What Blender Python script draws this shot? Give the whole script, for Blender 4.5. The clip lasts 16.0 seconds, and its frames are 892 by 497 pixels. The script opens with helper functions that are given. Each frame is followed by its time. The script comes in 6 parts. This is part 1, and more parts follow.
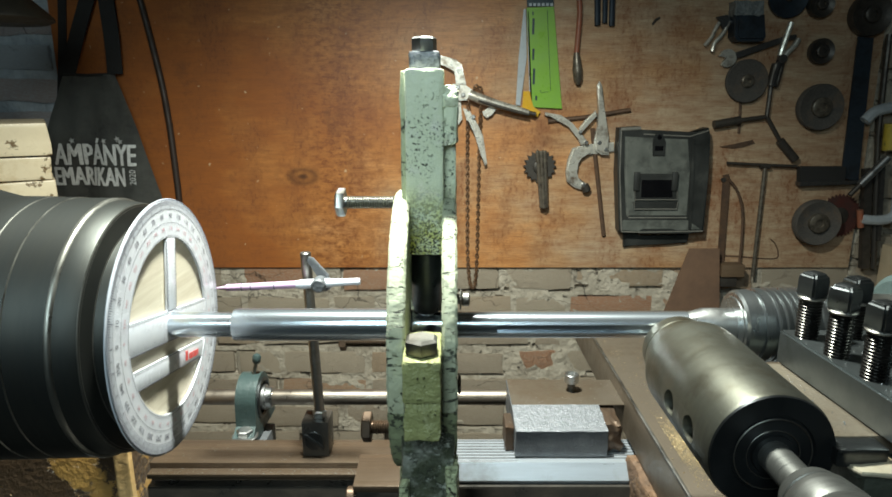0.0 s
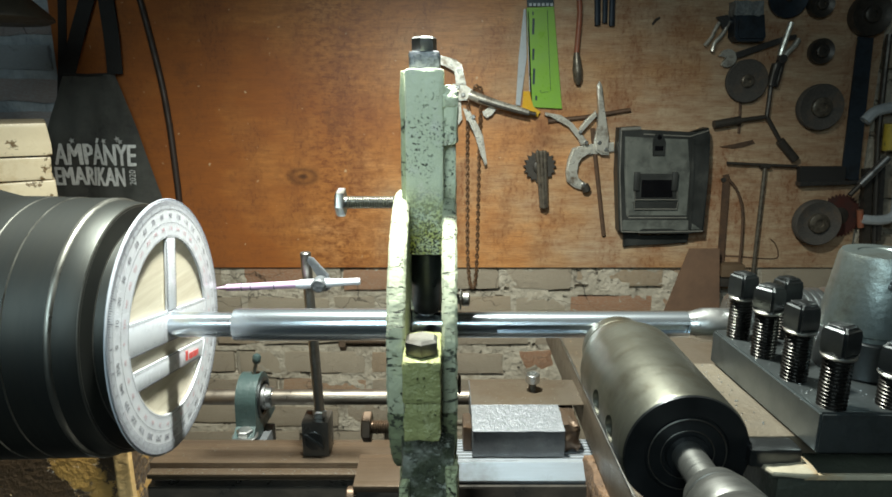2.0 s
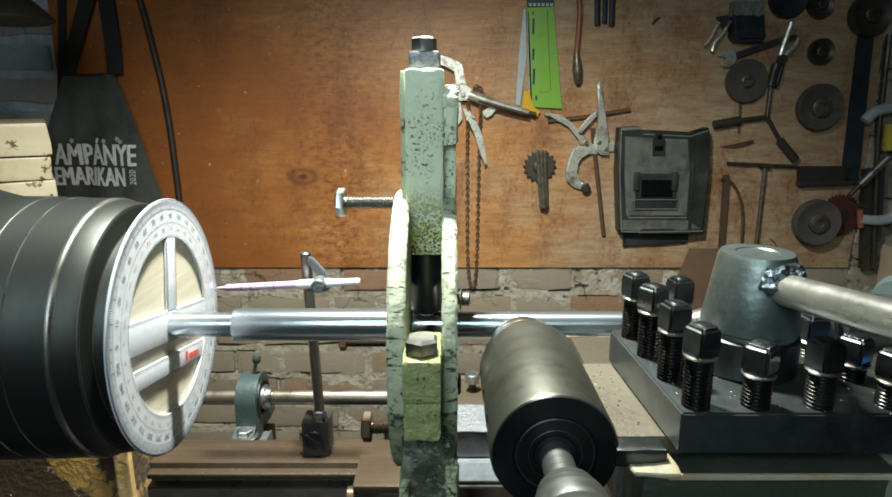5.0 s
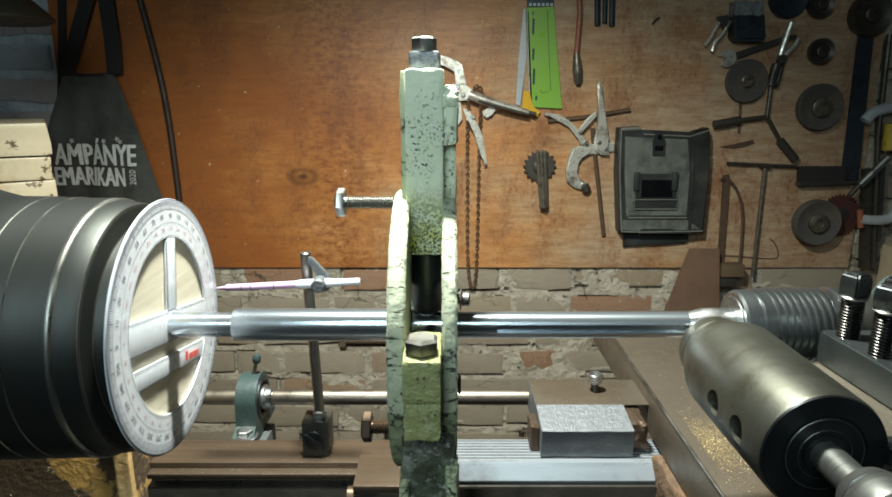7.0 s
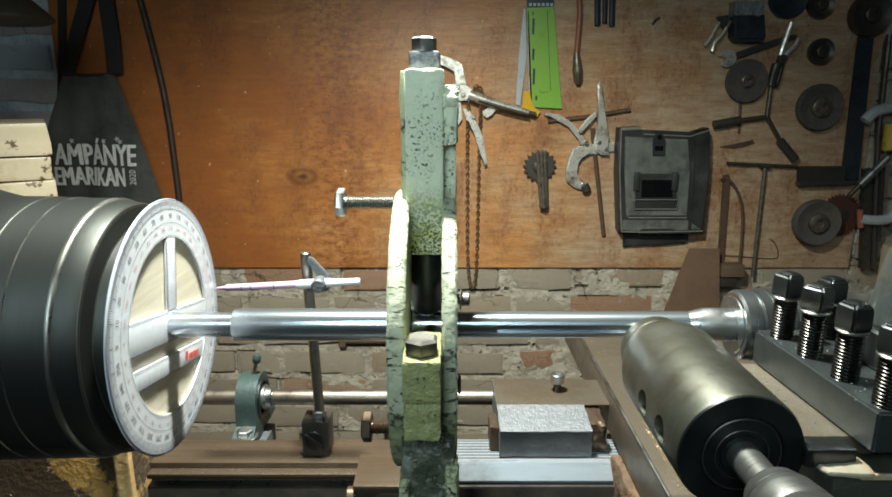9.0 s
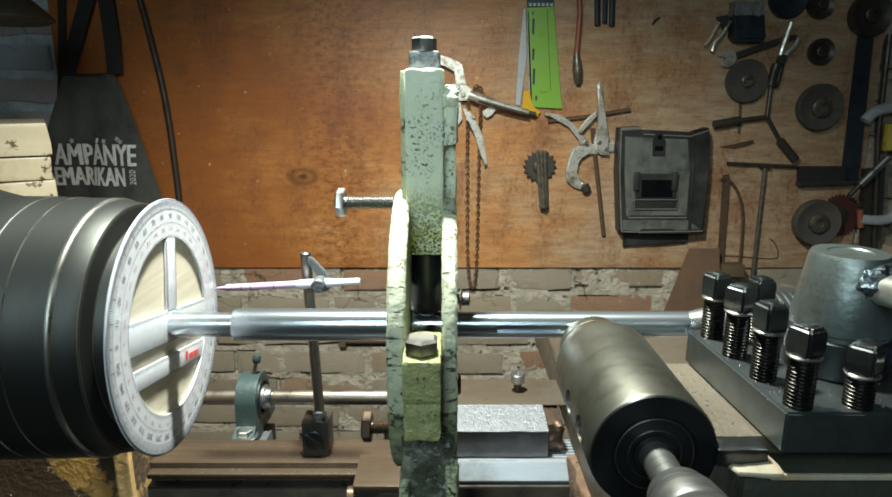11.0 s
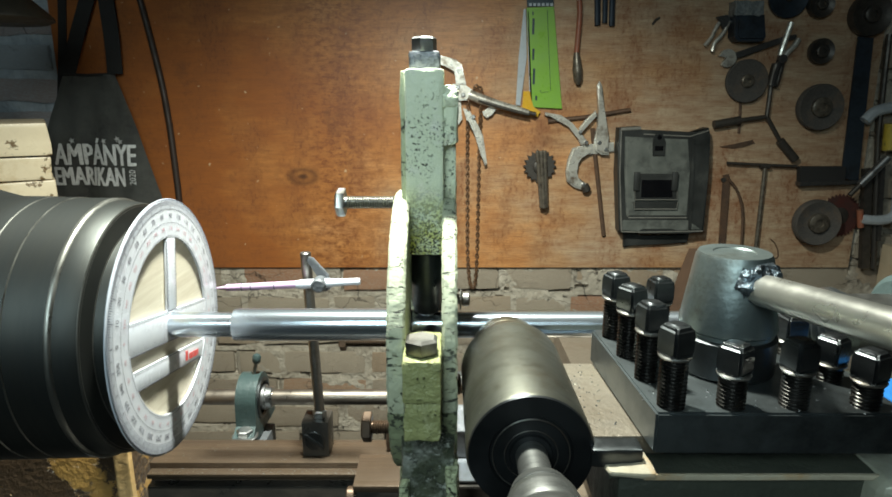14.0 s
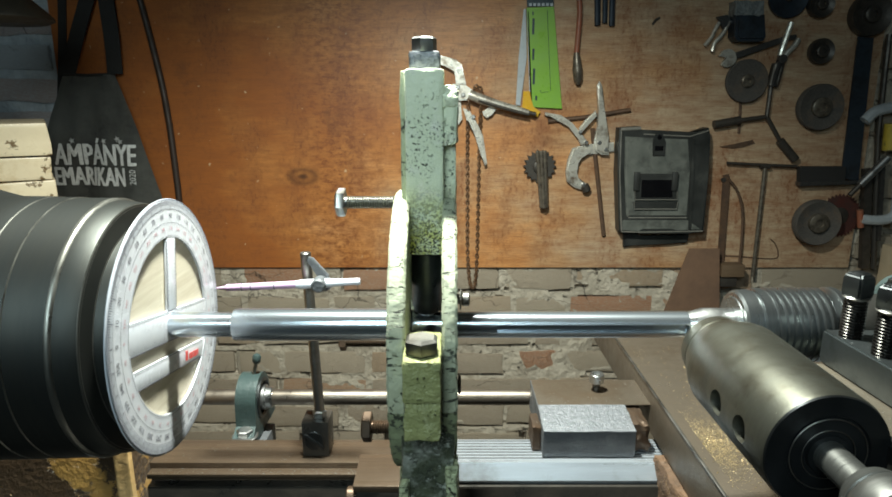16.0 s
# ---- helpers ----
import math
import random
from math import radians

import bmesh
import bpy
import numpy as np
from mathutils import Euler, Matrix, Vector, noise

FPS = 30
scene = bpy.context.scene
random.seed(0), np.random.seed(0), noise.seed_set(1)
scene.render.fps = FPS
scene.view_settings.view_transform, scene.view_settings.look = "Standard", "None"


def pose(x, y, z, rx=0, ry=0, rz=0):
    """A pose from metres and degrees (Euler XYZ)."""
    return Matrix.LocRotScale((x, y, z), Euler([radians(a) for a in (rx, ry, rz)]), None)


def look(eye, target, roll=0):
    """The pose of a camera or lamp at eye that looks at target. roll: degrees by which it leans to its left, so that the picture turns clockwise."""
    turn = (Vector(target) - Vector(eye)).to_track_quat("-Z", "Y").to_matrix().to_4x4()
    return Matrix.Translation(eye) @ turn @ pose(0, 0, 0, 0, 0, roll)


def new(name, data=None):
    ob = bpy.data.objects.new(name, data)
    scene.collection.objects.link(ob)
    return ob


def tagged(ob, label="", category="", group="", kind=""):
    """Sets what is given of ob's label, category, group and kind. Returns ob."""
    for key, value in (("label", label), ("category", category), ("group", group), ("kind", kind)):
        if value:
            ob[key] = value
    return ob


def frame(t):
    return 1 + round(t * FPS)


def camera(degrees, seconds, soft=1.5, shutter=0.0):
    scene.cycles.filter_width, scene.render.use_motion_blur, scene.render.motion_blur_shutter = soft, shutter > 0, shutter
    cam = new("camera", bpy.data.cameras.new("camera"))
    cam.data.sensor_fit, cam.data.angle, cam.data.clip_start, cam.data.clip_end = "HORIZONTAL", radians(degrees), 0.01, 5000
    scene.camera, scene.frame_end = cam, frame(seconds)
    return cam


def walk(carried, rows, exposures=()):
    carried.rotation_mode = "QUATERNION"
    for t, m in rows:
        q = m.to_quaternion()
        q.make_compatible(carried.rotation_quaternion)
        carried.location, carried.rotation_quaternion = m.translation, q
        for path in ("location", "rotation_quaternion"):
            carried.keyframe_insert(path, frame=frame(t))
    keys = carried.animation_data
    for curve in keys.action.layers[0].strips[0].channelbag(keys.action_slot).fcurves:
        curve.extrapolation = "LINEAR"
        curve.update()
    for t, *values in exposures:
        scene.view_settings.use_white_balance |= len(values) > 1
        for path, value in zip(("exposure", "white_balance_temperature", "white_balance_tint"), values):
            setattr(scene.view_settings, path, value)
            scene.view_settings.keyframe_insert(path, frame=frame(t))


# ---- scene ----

# ---------- camera ----------
cam = camera(70.13, 16.0, soft=1.7)
EYE = pose(0, 0, 1.234, 90 - 13.64, 0, 0)
walk(cam, [(0.0, EYE), (16.0, EYE)])

# ---------- light ----------
world = bpy.data.worlds.new("world")
scene.world = world
world.use_nodes = True
world.node_tree.nodes["Background"].inputs[0].default_value = (0.55, 0.65, 0.8, 1)
world.node_tree.nodes["Background"].inputs[1].default_value = 0.004
scene.view_settings.exposure = 0.0


def lamp(name, kind, place, watts, colour, size, target=None):
    data = bpy.data.lights.new(name, kind)
    data.energy, data.color = watts, colour
    if kind == "AREA":
        data.shape, data.size = "DISK", size
    else:
        data.shadow_soft_size = size
    ob = new(name, data)
    ob.matrix_world = look(place, target) if target else Matrix.Translation(place)
    return ob


work = lamp("work_lamp", "SPOT", (-0.055, 0.43, 1.66), 90.0, (0.94, 1.0, 0.90), 0.030, (-0.045, 0.74, 0.87))
work.data.spot_size, work.data.spot_blend = radians(122), 0.95
# unseen soft fill from the camera side, added for the cool light on fronts
lamp("front_fill", "AREA", (-0.20, -0.55, 1.66), 6.6, (0.74, 0.96, 1.0), 0.50, (0, 0.36, 1.04))


# ---------- materials ----------
def nodes_of(name):
    m = bpy.data.materials.new(name)
    m.use_nodes = True
    return m, m.node_tree.nodes, m.node_tree.links, m.node_tree.nodes["Principled BSDF"]


def ramp(ns, ls, fac, stops):
    r = ns.new("ShaderNodeValToRGB")
    while len(r.color_ramp.elements) < len(stops):
        r.color_ramp.elements.new(0.5)
    for e, (p, c) in zip(r.color_ramp.elements, stops):
        e.position, e.color = p, (*c, 1)
    ls.new(fac, r.inputs[0])
    return r.outputs[0]


def noise_tex(ns, ls, vec, scale, detail=5, rough=0.6, stretch=None):
    if stretch:
        mp = ns.new("ShaderNodeMapping")
        mp.inputs["Scale"].default_value = stretch
        ls.new(vec, mp.inputs[0])
        vec = mp.outputs[0]
    n = ns.new("ShaderNodeTexNoise")
    n.inputs["Scale"].default_value, n.inputs["Detail"].default_value, n.inputs["Roughness"].default_value = scale, detail, rough
    ls.new(vec, n.inputs["Vector"])
    return n.outputs[0]


def mixed(ns, ls, fac, a, b):
    m = ns.new("ShaderNodeMix")
    m.data_type = "RGBA"
    for sock, v in ((m.inputs[0], fac), (m.inputs[6], a), (m.inputs[7], b)):
        if isinstance(v, (int, float)):
            sock.default_value = v
        elif isinstance(v, tuple):
            sock.default_value = (*v, 1)
        else:
            ls.new(v, sock)
    return m.outputs[2]


def surface(name, base, alt, scale=30, rough=0.5, metal=0.0, bump=0.2, fine=400, stretch=None, wear=None, wear_at=(0.6, 0.66), wear_scale=60,
            grime=None, grime_at=(0.5, 0.7), grime_scale=12, rough_var=0.15, per_object=0.0, depth=0.001, wear_metal=None, turned_on=None):
    """Base and alternate colour by noise, worn patches and grime at a larger scale, fine bump."""
    m, ns, ls, b = nodes_of(name)
    tc = ns.new("ShaderNodeTexCoord").outputs["Object"]
    if per_object:
        info = ns.new("ShaderNodeObjectInfo")
        add = ns.new("ShaderNodeVectorMath")
        add.operation = "ADD"
        ls.new(tc, add.inputs[0])
        ls.new(info.outputs["Random"], add.inputs[1])
        tc = add.outputs[0]
    n1 = noise_tex(ns, ls, tc, scale, 6, 0.65, stretch)
    col = ramp(ns, ls, n1, [(0.3, base), (0.7, alt)])
    if grime:
        g = noise_tex(ns, ls, tc, grime_scale, 8, 0.7)
        gf = ramp(ns, ls, g, [(grime_at[0], (0, 0, 0)), (grime_at[1], (1, 1, 1))])
        col = mixed(ns, ls, gf, col, grime)
    if wear:
        w = noise_tex(ns, ls, tc, wear_scale, 9, 0.75)
        wf = ramp(ns, ls, w, [(wear_at[0], (0, 0, 0)), (wear_at[1], (1, 1, 1))])
        col = mixed(ns, ls, wf, col, wear)
        if wear_metal is not None:
            mm = ns.new("ShaderNodeMapRange")
            mm.inputs["To Min"].default_value, mm.inputs["To Max"].default_value = metal, wear_metal
            ls.new(wf, mm.inputs[0])
            ls.new(mm.outputs[0], b.inputs["Metallic"])
    ls.new(col, b.inputs["Base Color"])
    if not (wear and wear_metal is not None):
        b.inputs["Metallic"].default_value = metal
    n2 = noise_tex(ns, ls, tc, fine, 4, 0.6, stretch)
    rr = ns.new("ShaderNodeMapRange")
    rr.inputs["From Min"].default_value, rr.inputs["From Max"].default_value = 0.3, 0.7
    rr.inputs["To Min"].default_value, rr.inputs["To Max"].default_value = max(0.03, rough - rough_var), min(1, rough + rough_var)
    ls.new(n1, rr.inputs[0])
    ls.new(rr.outputs[0], b.inputs["Roughness"])
    if turned_on:      # fine turning marks round that axis draw the gloss out along it
        tan = ns.new("ShaderNodeTangent")
        tan.direction_type, tan.axis = "RADIAL", turned_on
        b.inputs["Anisotropic"].default_value, b.inputs["Anisotropic Rotation"].default_value = 0.55, 0.25
        ls.new(tan.outputs[0], b.inputs["Tangent"])
    if bump:
        bp = ns.new("ShaderNodeBump")
        bp.inputs["Strength"].default_value, bp.inputs["Distance"].default_value = bump, depth
        h = n2
        if wear:
            s = ns.new("ShaderNodeMath")
            s.operation = "SUBTRACT"
            ls.new(n2, s.inputs[0])
            ls.new(wf, s.inputs[1])
            h = s.outputs[0]
        ls.new(h, bp.inputs["Height"])
        ls.new(bp.outputs[0], b.inputs["Normal"])
    return m


def cast_paint(name, base, alt, chip_at, scale, scratch=0.0, lichen=None):
    """Old paint on a casting: clustered dark chips and pits, scores across the rim, a yellowed speckled end."""
    m, ns, ls, b = nodes_of(name)
    tc = ns.new("ShaderNodeTexCoord").outputs["Object"]

    def times(a, c):
        t = ns.new("ShaderNodeMath")
        t.operation = "MULTIPLY"
        ls.new(a, t.inputs[0])
        ls.new(c, t.inputs[1])
        return t.outputs[0]

    def most(a, c):
        t = ns.new("ShaderNodeMath")
        t.operation = "MAXIMUM"
        ls.new(a, t.inputs[0])
        ls.new(c, t.inputs[1])
        return t.outputs[0]
    col = ramp(ns, ls, noise_tex(ns, ls, tc, 45, 7, 0.7), [(0.32, base), (0.68, alt)])
    bloom = ramp(ns, ls, noise_tex(ns, ls, tc, 90, 6, 0.7), [(0.52, (0, 0, 0)), (0.70, (0.8, 0.8, 0.8))])
    col = mixed(ns, ls, bloom, col, tuple(min(0.8, c * 1.18) for c in base))
    pits = ramp(ns, ls, noise_tex(ns, ls, tc, scale, 5, 0.7), [(chip_at, (0, 0, 0)), (chip_at + 0.03, (1, 1, 1))])
    where = ramp(ns, ls, noise_tex(ns, ls, tc, 70, 5, 0.65), [(0.49, (0, 0, 0)), (0.57, (1, 1, 1))])
    dark = times(pits, where)
    if scratch:
        lines = ramp(ns, ls, noise_tex(ns, ls, tc, 170, 4, 0.6, (0.6, 3.2, 3.2)), [(0.585, (0, 0, 0)), (0.615, (scratch, scratch, scratch))])
        zone = ramp(ns, ls, noise_tex(ns, ls, tc, 38, 4, 0.6), [(0.44, (0, 0, 0)), (0.52, (1, 1, 1))])
        dark = most(dark, times(lines, zone))
    if lichen:
        sep = ns.new("ShaderNodeSeparateXYZ")
        ls.new(tc, sep.inputs[0])
        mr = ns.new("ShaderNodeMapRange")
        mr.inputs["From Min"].default_value, mr.inputs["From Max"].default_value = lichen
        ls.new(sep.outputs["Z"], mr.inputs[0])
        spread = noise_tex(ns, ls, tc, 130, 6, 0.75)
        patch = times(ramp(ns, ls, spread, [(0.40, (0, 0, 0)), (0.58, (1, 1, 1))]), mr.outputs[0])
        col = mixed(ns, ls, patch, col, (0.62, 0.62, 0.12))
        grains = ramp(ns, ls, noise_tex(ns, ls, tc, 800, 4, 0.65), [(0.51, (0, 0, 0)), (0.55, (1, 1, 1))])
        dark = most(dark, times(grains, mr.outputs[0]))
    col = mixed(ns, ls, dark, col, (0.045, 0.05, 0.035))
    ls.new(col, b.inputs["Base Color"])
    b.inputs["Roughness"].default_value = 0.5
    fine = noise_tex(ns, ls, tc, 260, 5, 0.65)
    sub = ns.new("ShaderNodeMath")
    sub.operation = "SUBTRACT"
    ls.new(fine, sub.inputs[0])
    ls.new(dark, sub.inputs[1])
    bp = ns.new("ShaderNodeBump")
    bp.inputs["Strength"].default_value, bp.inputs["Distance"].default_value = 0.8, 0.0013
    ls.new(sub.outputs[0], bp.inputs["Height"])
    ls.new(bp.outputs[0], b.inputs["Normal"])
    return m


MAT = {}
MAT["polished"] = surface("polished_steel", (0.60, 0.655, 0.71), (0.53, 0.58, 0.635), 25, 0.23, 0.92, 0.0, 900, rough_var=0.015, stretch=(0.15, 9, 9), turned_on="X")
MAT["steel"] = surface("bright_steel", (0.55, 0.56, 0.56), (0.40, 0.40, 0.39), 60, 0.38, 1.0, 0.02, 700)
MAT["centre_steel"] = surface("grey_bearing_steel", (0.34, 0.36, 0.365), (0.22, 0.235, 0.24), 40, 0.30, 0.95, 0.0, 700, stretch=(6, 1, 1), rough_var=0.05)
MAT["dull_steel"] = surface("dull_steel", (0.36, 0.35, 0.33), (0.22, 0.21, 0.19), 45, 0.42, 1.0, 0.05, 500, grime=(0.10, 0.07, 0.045))
MAT["chuck"] = surface("chuck_steel", (0.046, 0.047, 0.043), (0.033, 0.0355, 0.0345), 20, 0.50, 0.90, 0.04, 600, stretch=(6, 1, 1), rough_var=0.04)
# paler than the chuck: stands for light caught on its chamfers
MAT["chuck_edge"] = surface("glint_or_worn_edge", (0.22, 0.215, 0.195), (0.14, 0.138, 0.125), 60, 0.38, 0.95, 0.03, 500, stretch=(6, 1, 1))
MAT["black_steel"] = surface("blackened_steel", (0.105, 0.112, 0.115), (0.058, 0.062, 0.064), 60, 0.38, 0.95, 0.04, 600)
MAT["post_steel"] = surface("tool_post_steel", (0.235, 0.26, 0.265), (0.155, 0.175, 0.18), 35, 0.38, 0.95, 0.05, 500, grime=(0.05, 0.053, 0.053), rough_var=0.08)
MAT["bronze_steel"] = surface("warm_grey_steel", (0.185, 0.180, 0.145), (0.105, 0.106, 0.090), 26, 0.40, 0.88, 0.10, 700, stretch=(1.2, 3, 1.2), rough_var=0.10, grime=(0.085, 0.070, 0.045), grime_at=(0.50, 0.72), grime_scale=34, wear=(0.62, 0.60, 0.52), wear_at=(0.69, 0.70), wear_scale=170)
MAT["green"] = cast_paint("chipped_green_paint", (0.74, 0.79, 0.60), (0.64, 0.70, 0.50), 0.575, 620, lichen=(0.246, 0.212))
MAT["white_rim"] = cast_paint("flaked_pale_paint", (0.47, 0.49, 0.36), (0.36, 0.385, 0.27), 0.565, 330, scratch=1.0)
MAT["moss"] = surface("oily_dark_green", (0.045, 0.052, 0.038), (0.10, 0.115, 0.07), 60, 0.32, 0.15, 1.0, 300, wear=(0.46, 0.49, 0.42), wear_at=(0.555, 0.60), wear_scale=170, grime=(0.30, 0.31, 0.27), grime_at=(0.56, 0.72), grime_scale=36, depth=0.002)
MAT["foot_edge"] = cast_paint("scuffed_pale_edge", (0.50, 0.54, 0.36), (0.38, 0.41, 0.23), 0.54, 330, scratch=0.5)
MAT["olive"] = surface("olive_paint", (0.34, 0.35, 0.150), (0.22, 0.23, 0.095), 110, 0.42, 0.0, 1.0, 300, wear=(0.06, 0.065, 0.03), wear_at=(0.61, 0.66), wear_scale=300, grime=(0.50, 0.50, 0.30), grime_at=(0.60, 0.74), grime_scale=80, depth=0.0018)
MAT["rust"] = surface("rusty_casting", (0.15, 0.082, 0.042), (0.065, 0.038, 0.022), 70, 0.65, 0.1, 1.0, 200, wear=(0.33, 0.19, 0.08), wear_at=(0.56, 0.60), wear_scale=130, depth=0.003)
MAT["saddle"] = surface("oiled_brown_steel", (0.18, 0.15, 0.118), (0.11, 0.086, 0.062), 18, 0.4, 0.65, 0.25, 350, grime=(0.10, 0.07, 0.045), grime_scale=9, wear=(0.5, 0.47, 0.4), wear_at=(0.68, 0.72), wear_scale=200)
MAT["way"] = surface("scraped_bed_way", (0.125, 0.088, 0.060), (0.062, 0.042, 0.028), 24, 0.36, 0.45, 0.2, 500, stretch=(0.3, 9, 3), grime=(0.075, 0.05, 0.03), grime_scale=14, wear=(0.40, 0.33, 0.25), wear_at=(0.67, 0.70), wear_scale=120)
MAT["milled"] = surface("milled_grey_iron", (0.27, 0.28, 0.30), (0.135, 0.142, 0.155), 200, 0.42, 0.6, 0.9, 500, rough_var=0.1)
MAT["ground"] = surface("ground_steel_way", (0.52, 0.56, 0.61), (0.37, 0.40, 0.44), 14, 0.36, 0.7, 0.03, 500, stretch=(0.5, 6, 6), grime=(0.2, 0.19, 0.18), grime_scale=14)
MAT["iron"] = surface("dark_grey_iron", (0.15, 0.158, 0.168), (0.085, 0.09, 0.096), 60, 0.5, 0.4, 0.8, 300)
MAT["bed_dark"] = surface("oily_black_iron", (0.028, 0.028, 0.027), (0.06, 0.05, 0.04), 30, 0.35, 0.3, 0.3, 300)
MAT["plastic"] = surface("white_plastic", (0.70, 0.715, 0.76), (0.60, 0.62, 0.68), 60, 0.22, 0.0, 0.03, 400, grime=(0.56, 0.50, 0.55), grime_at=(0.55, 0.8), grime_scale=30)
MAT["ink"] = surface("scale_ink", (0.09, 0.09, 0.12), (0.17, 0.17, 0.21), 200, 0.5, 0, 0)
MAT["pink_ink"] = surface("faded_pink_ink", (0.50, 0.26, 0.30), (0.60, 0.38, 0.42), 200, 0.5, 0, 0)
MAT["scale_band"] = surface("clear_grey_plastic", (0.50, 0.52, 0.57), (0.42, 0.44, 0.49), 60, 0.2, 0, 0.02, 400)
MAT["red_ink"] = surface("red_ink", (0.65, 0.05, 0.05), (0.7, 0.12, 0.1), 200, 0.5, 0, 0)
MAT["pale_wood"] = surface("pale_plywood", (0.68, 0.62, 0.50), (0.54, 0.47, 0.36), 30, 0.6, 0, 0.05, 300, stretch=(1, 0.6, 9))
MAT["cream"] = surface("cream_gloss_paint", (0.74, 0.62, 0.43), (0.64, 0.52, 0.35), 20, 0.35, 0, 0.25, 150, wear=(0.16, 0.10, 0.045), wear_at=(0.595, 0.61), wear_scale=26, grime=(0.50, 0.36, 0.19), grime_at=(0.52, 0.7), grime_scale=14)
MAT["ochre"] = surface("peeling_ochre_paint", (0.50, 0.29, 0.085), (0.40, 0.22, 0.06), 20, 0.45, 0, 0.8, 150, wear=(0.085, 0.052, 0.028), wear_at=(0.475, 0.490), wear_scale=15, depth=0.003)
MAT["edge_ochre"] = surface("worn_ochre_edge", (0.62, 0.42, 0.20), (0.50, 0.31, 0.12), 30, 0.5, 0, 0.5, 150, wear=(0.12, 0.07, 0.035), wear_at=(0.60, 0.63), wear_scale=50, depth=0.002)
MAT["bar_steel"] = surface("browned_bar_steel", (0.24, 0.205, 0.17), (0.16, 0.135, 0.11), 30, 0.42, 0.9, 0.03, 500, stretch=(2, 1, 1))
MAT["teal"] = surface("grey_green_paint", (0.042, 0.066, 0.064), (0.026, 0.044, 0.044), 40, 0.4, 0.1, 0.5, 300, wear=(0.26, 0.25, 0.20), wear_at=(0.66, 0.69), wear_scale=120)
MAT["teal_grey"] = surface("tailstock_grey_paint", (0.085, 0.120, 0.118), (0.055, 0.082, 0.082), 40, 0.4, 0.1, 0.4, 300, wear=(0.3, 0.28, 0.22), wear_at=(0.68, 0.7), wear_scale=120)
MAT["hub"] = surface("heat_blued_grey_steel", (0.24, 0.285, 0.285), (0.17, 0.19, 0.175), 25, 0.42, 0.85, 0.2, 350, grime=(0.06, 0.055, 0.04), grime_scale=25)
MAT["weld"] = surface("weld_bead", (0.17, 0.22, 0.26), (0.05, 0.055, 0.06), 90, 0.3, 0.85, 0.8, 300, depth=0.002)
MAT["brass"] = surface("brass_swarf", (0.40, 0.275, 0.115), (0.34, 0.29, 0.19), 900, 0.45, 0.75, 0.0)
MAT["cloth"] = surface("charcoal_cloth", (0.115, 0.118, 0.108), (0.16, 0.158, 0.142), 12, 0.85, 0, 0.6, 900, grime=(0.075, 0.075, 0.072), grime_at=(0.46, 0.66), grime_scale=9)
MAT["strap"] = surface("black_webbing", (0.012, 0.011, 0.011), (0.022, 0.02, 0.018), 80, 0.8, 0, 0.5, 900)
MAT["print"] = surface("faded_white_print", (0.72, 0.72, 0.70), (0.50, 0.50, 0.48), 150, 0.8, 0, 0.2, 900)
MAT["mortar"] = surface("rough_grey_mortar", (0.52, 0.46, 0.37), (0.36, 0.31, 0.24), 26, 0.9, 0, 1.0, 140, wear=(0.09, 0.07, 0.05), wear_at=(0.60, 0.66), wear_scale=38, depth=0.006, grime=(0.26, 0.22, 0.17), grime_at=(0.50, 0.66), grime_scale=15)
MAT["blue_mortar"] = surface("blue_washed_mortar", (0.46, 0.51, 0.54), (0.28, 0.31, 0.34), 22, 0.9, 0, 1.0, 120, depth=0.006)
MAT["rim_olive"] = cast_paint("dark_olive_rim", (0.30, 0.34, 0.20), (0.18, 0.21, 0.12), 0.53, 330, scratch=0.9)
MAT["rust_dark"] = surface("dark_rusty_steel", (0.10, 0.062, 0.038), (0.055, 0.04, 0.03), 60, 0.5, 0.6, 0.1, 300, wear=(0.3, 0.27, 0.22), wear_at=(0.64, 0.68), wear_scale=120)
MAT["concrete"] = surface("worn_concrete", (0.26, 0.25, 0.23), (0.17, 0.16, 0.15), 4, 0.85, 0, 0.5, 60, depth=0.004)
MAT["plaster"] = surface("dirty_plaster", (0.42, 0.40, 0.36), (0.30, 0.28, 0.25), 3, 0.9, 0, 0.4, 60, depth=0.003)
MAT["timber"] = surface("dark_timber", (0.14, 0.09, 0.05), (0.09, 0.055, 0.03), 8, 0.7, 0, 0.4, 80, stretch=(1, 9, 9))


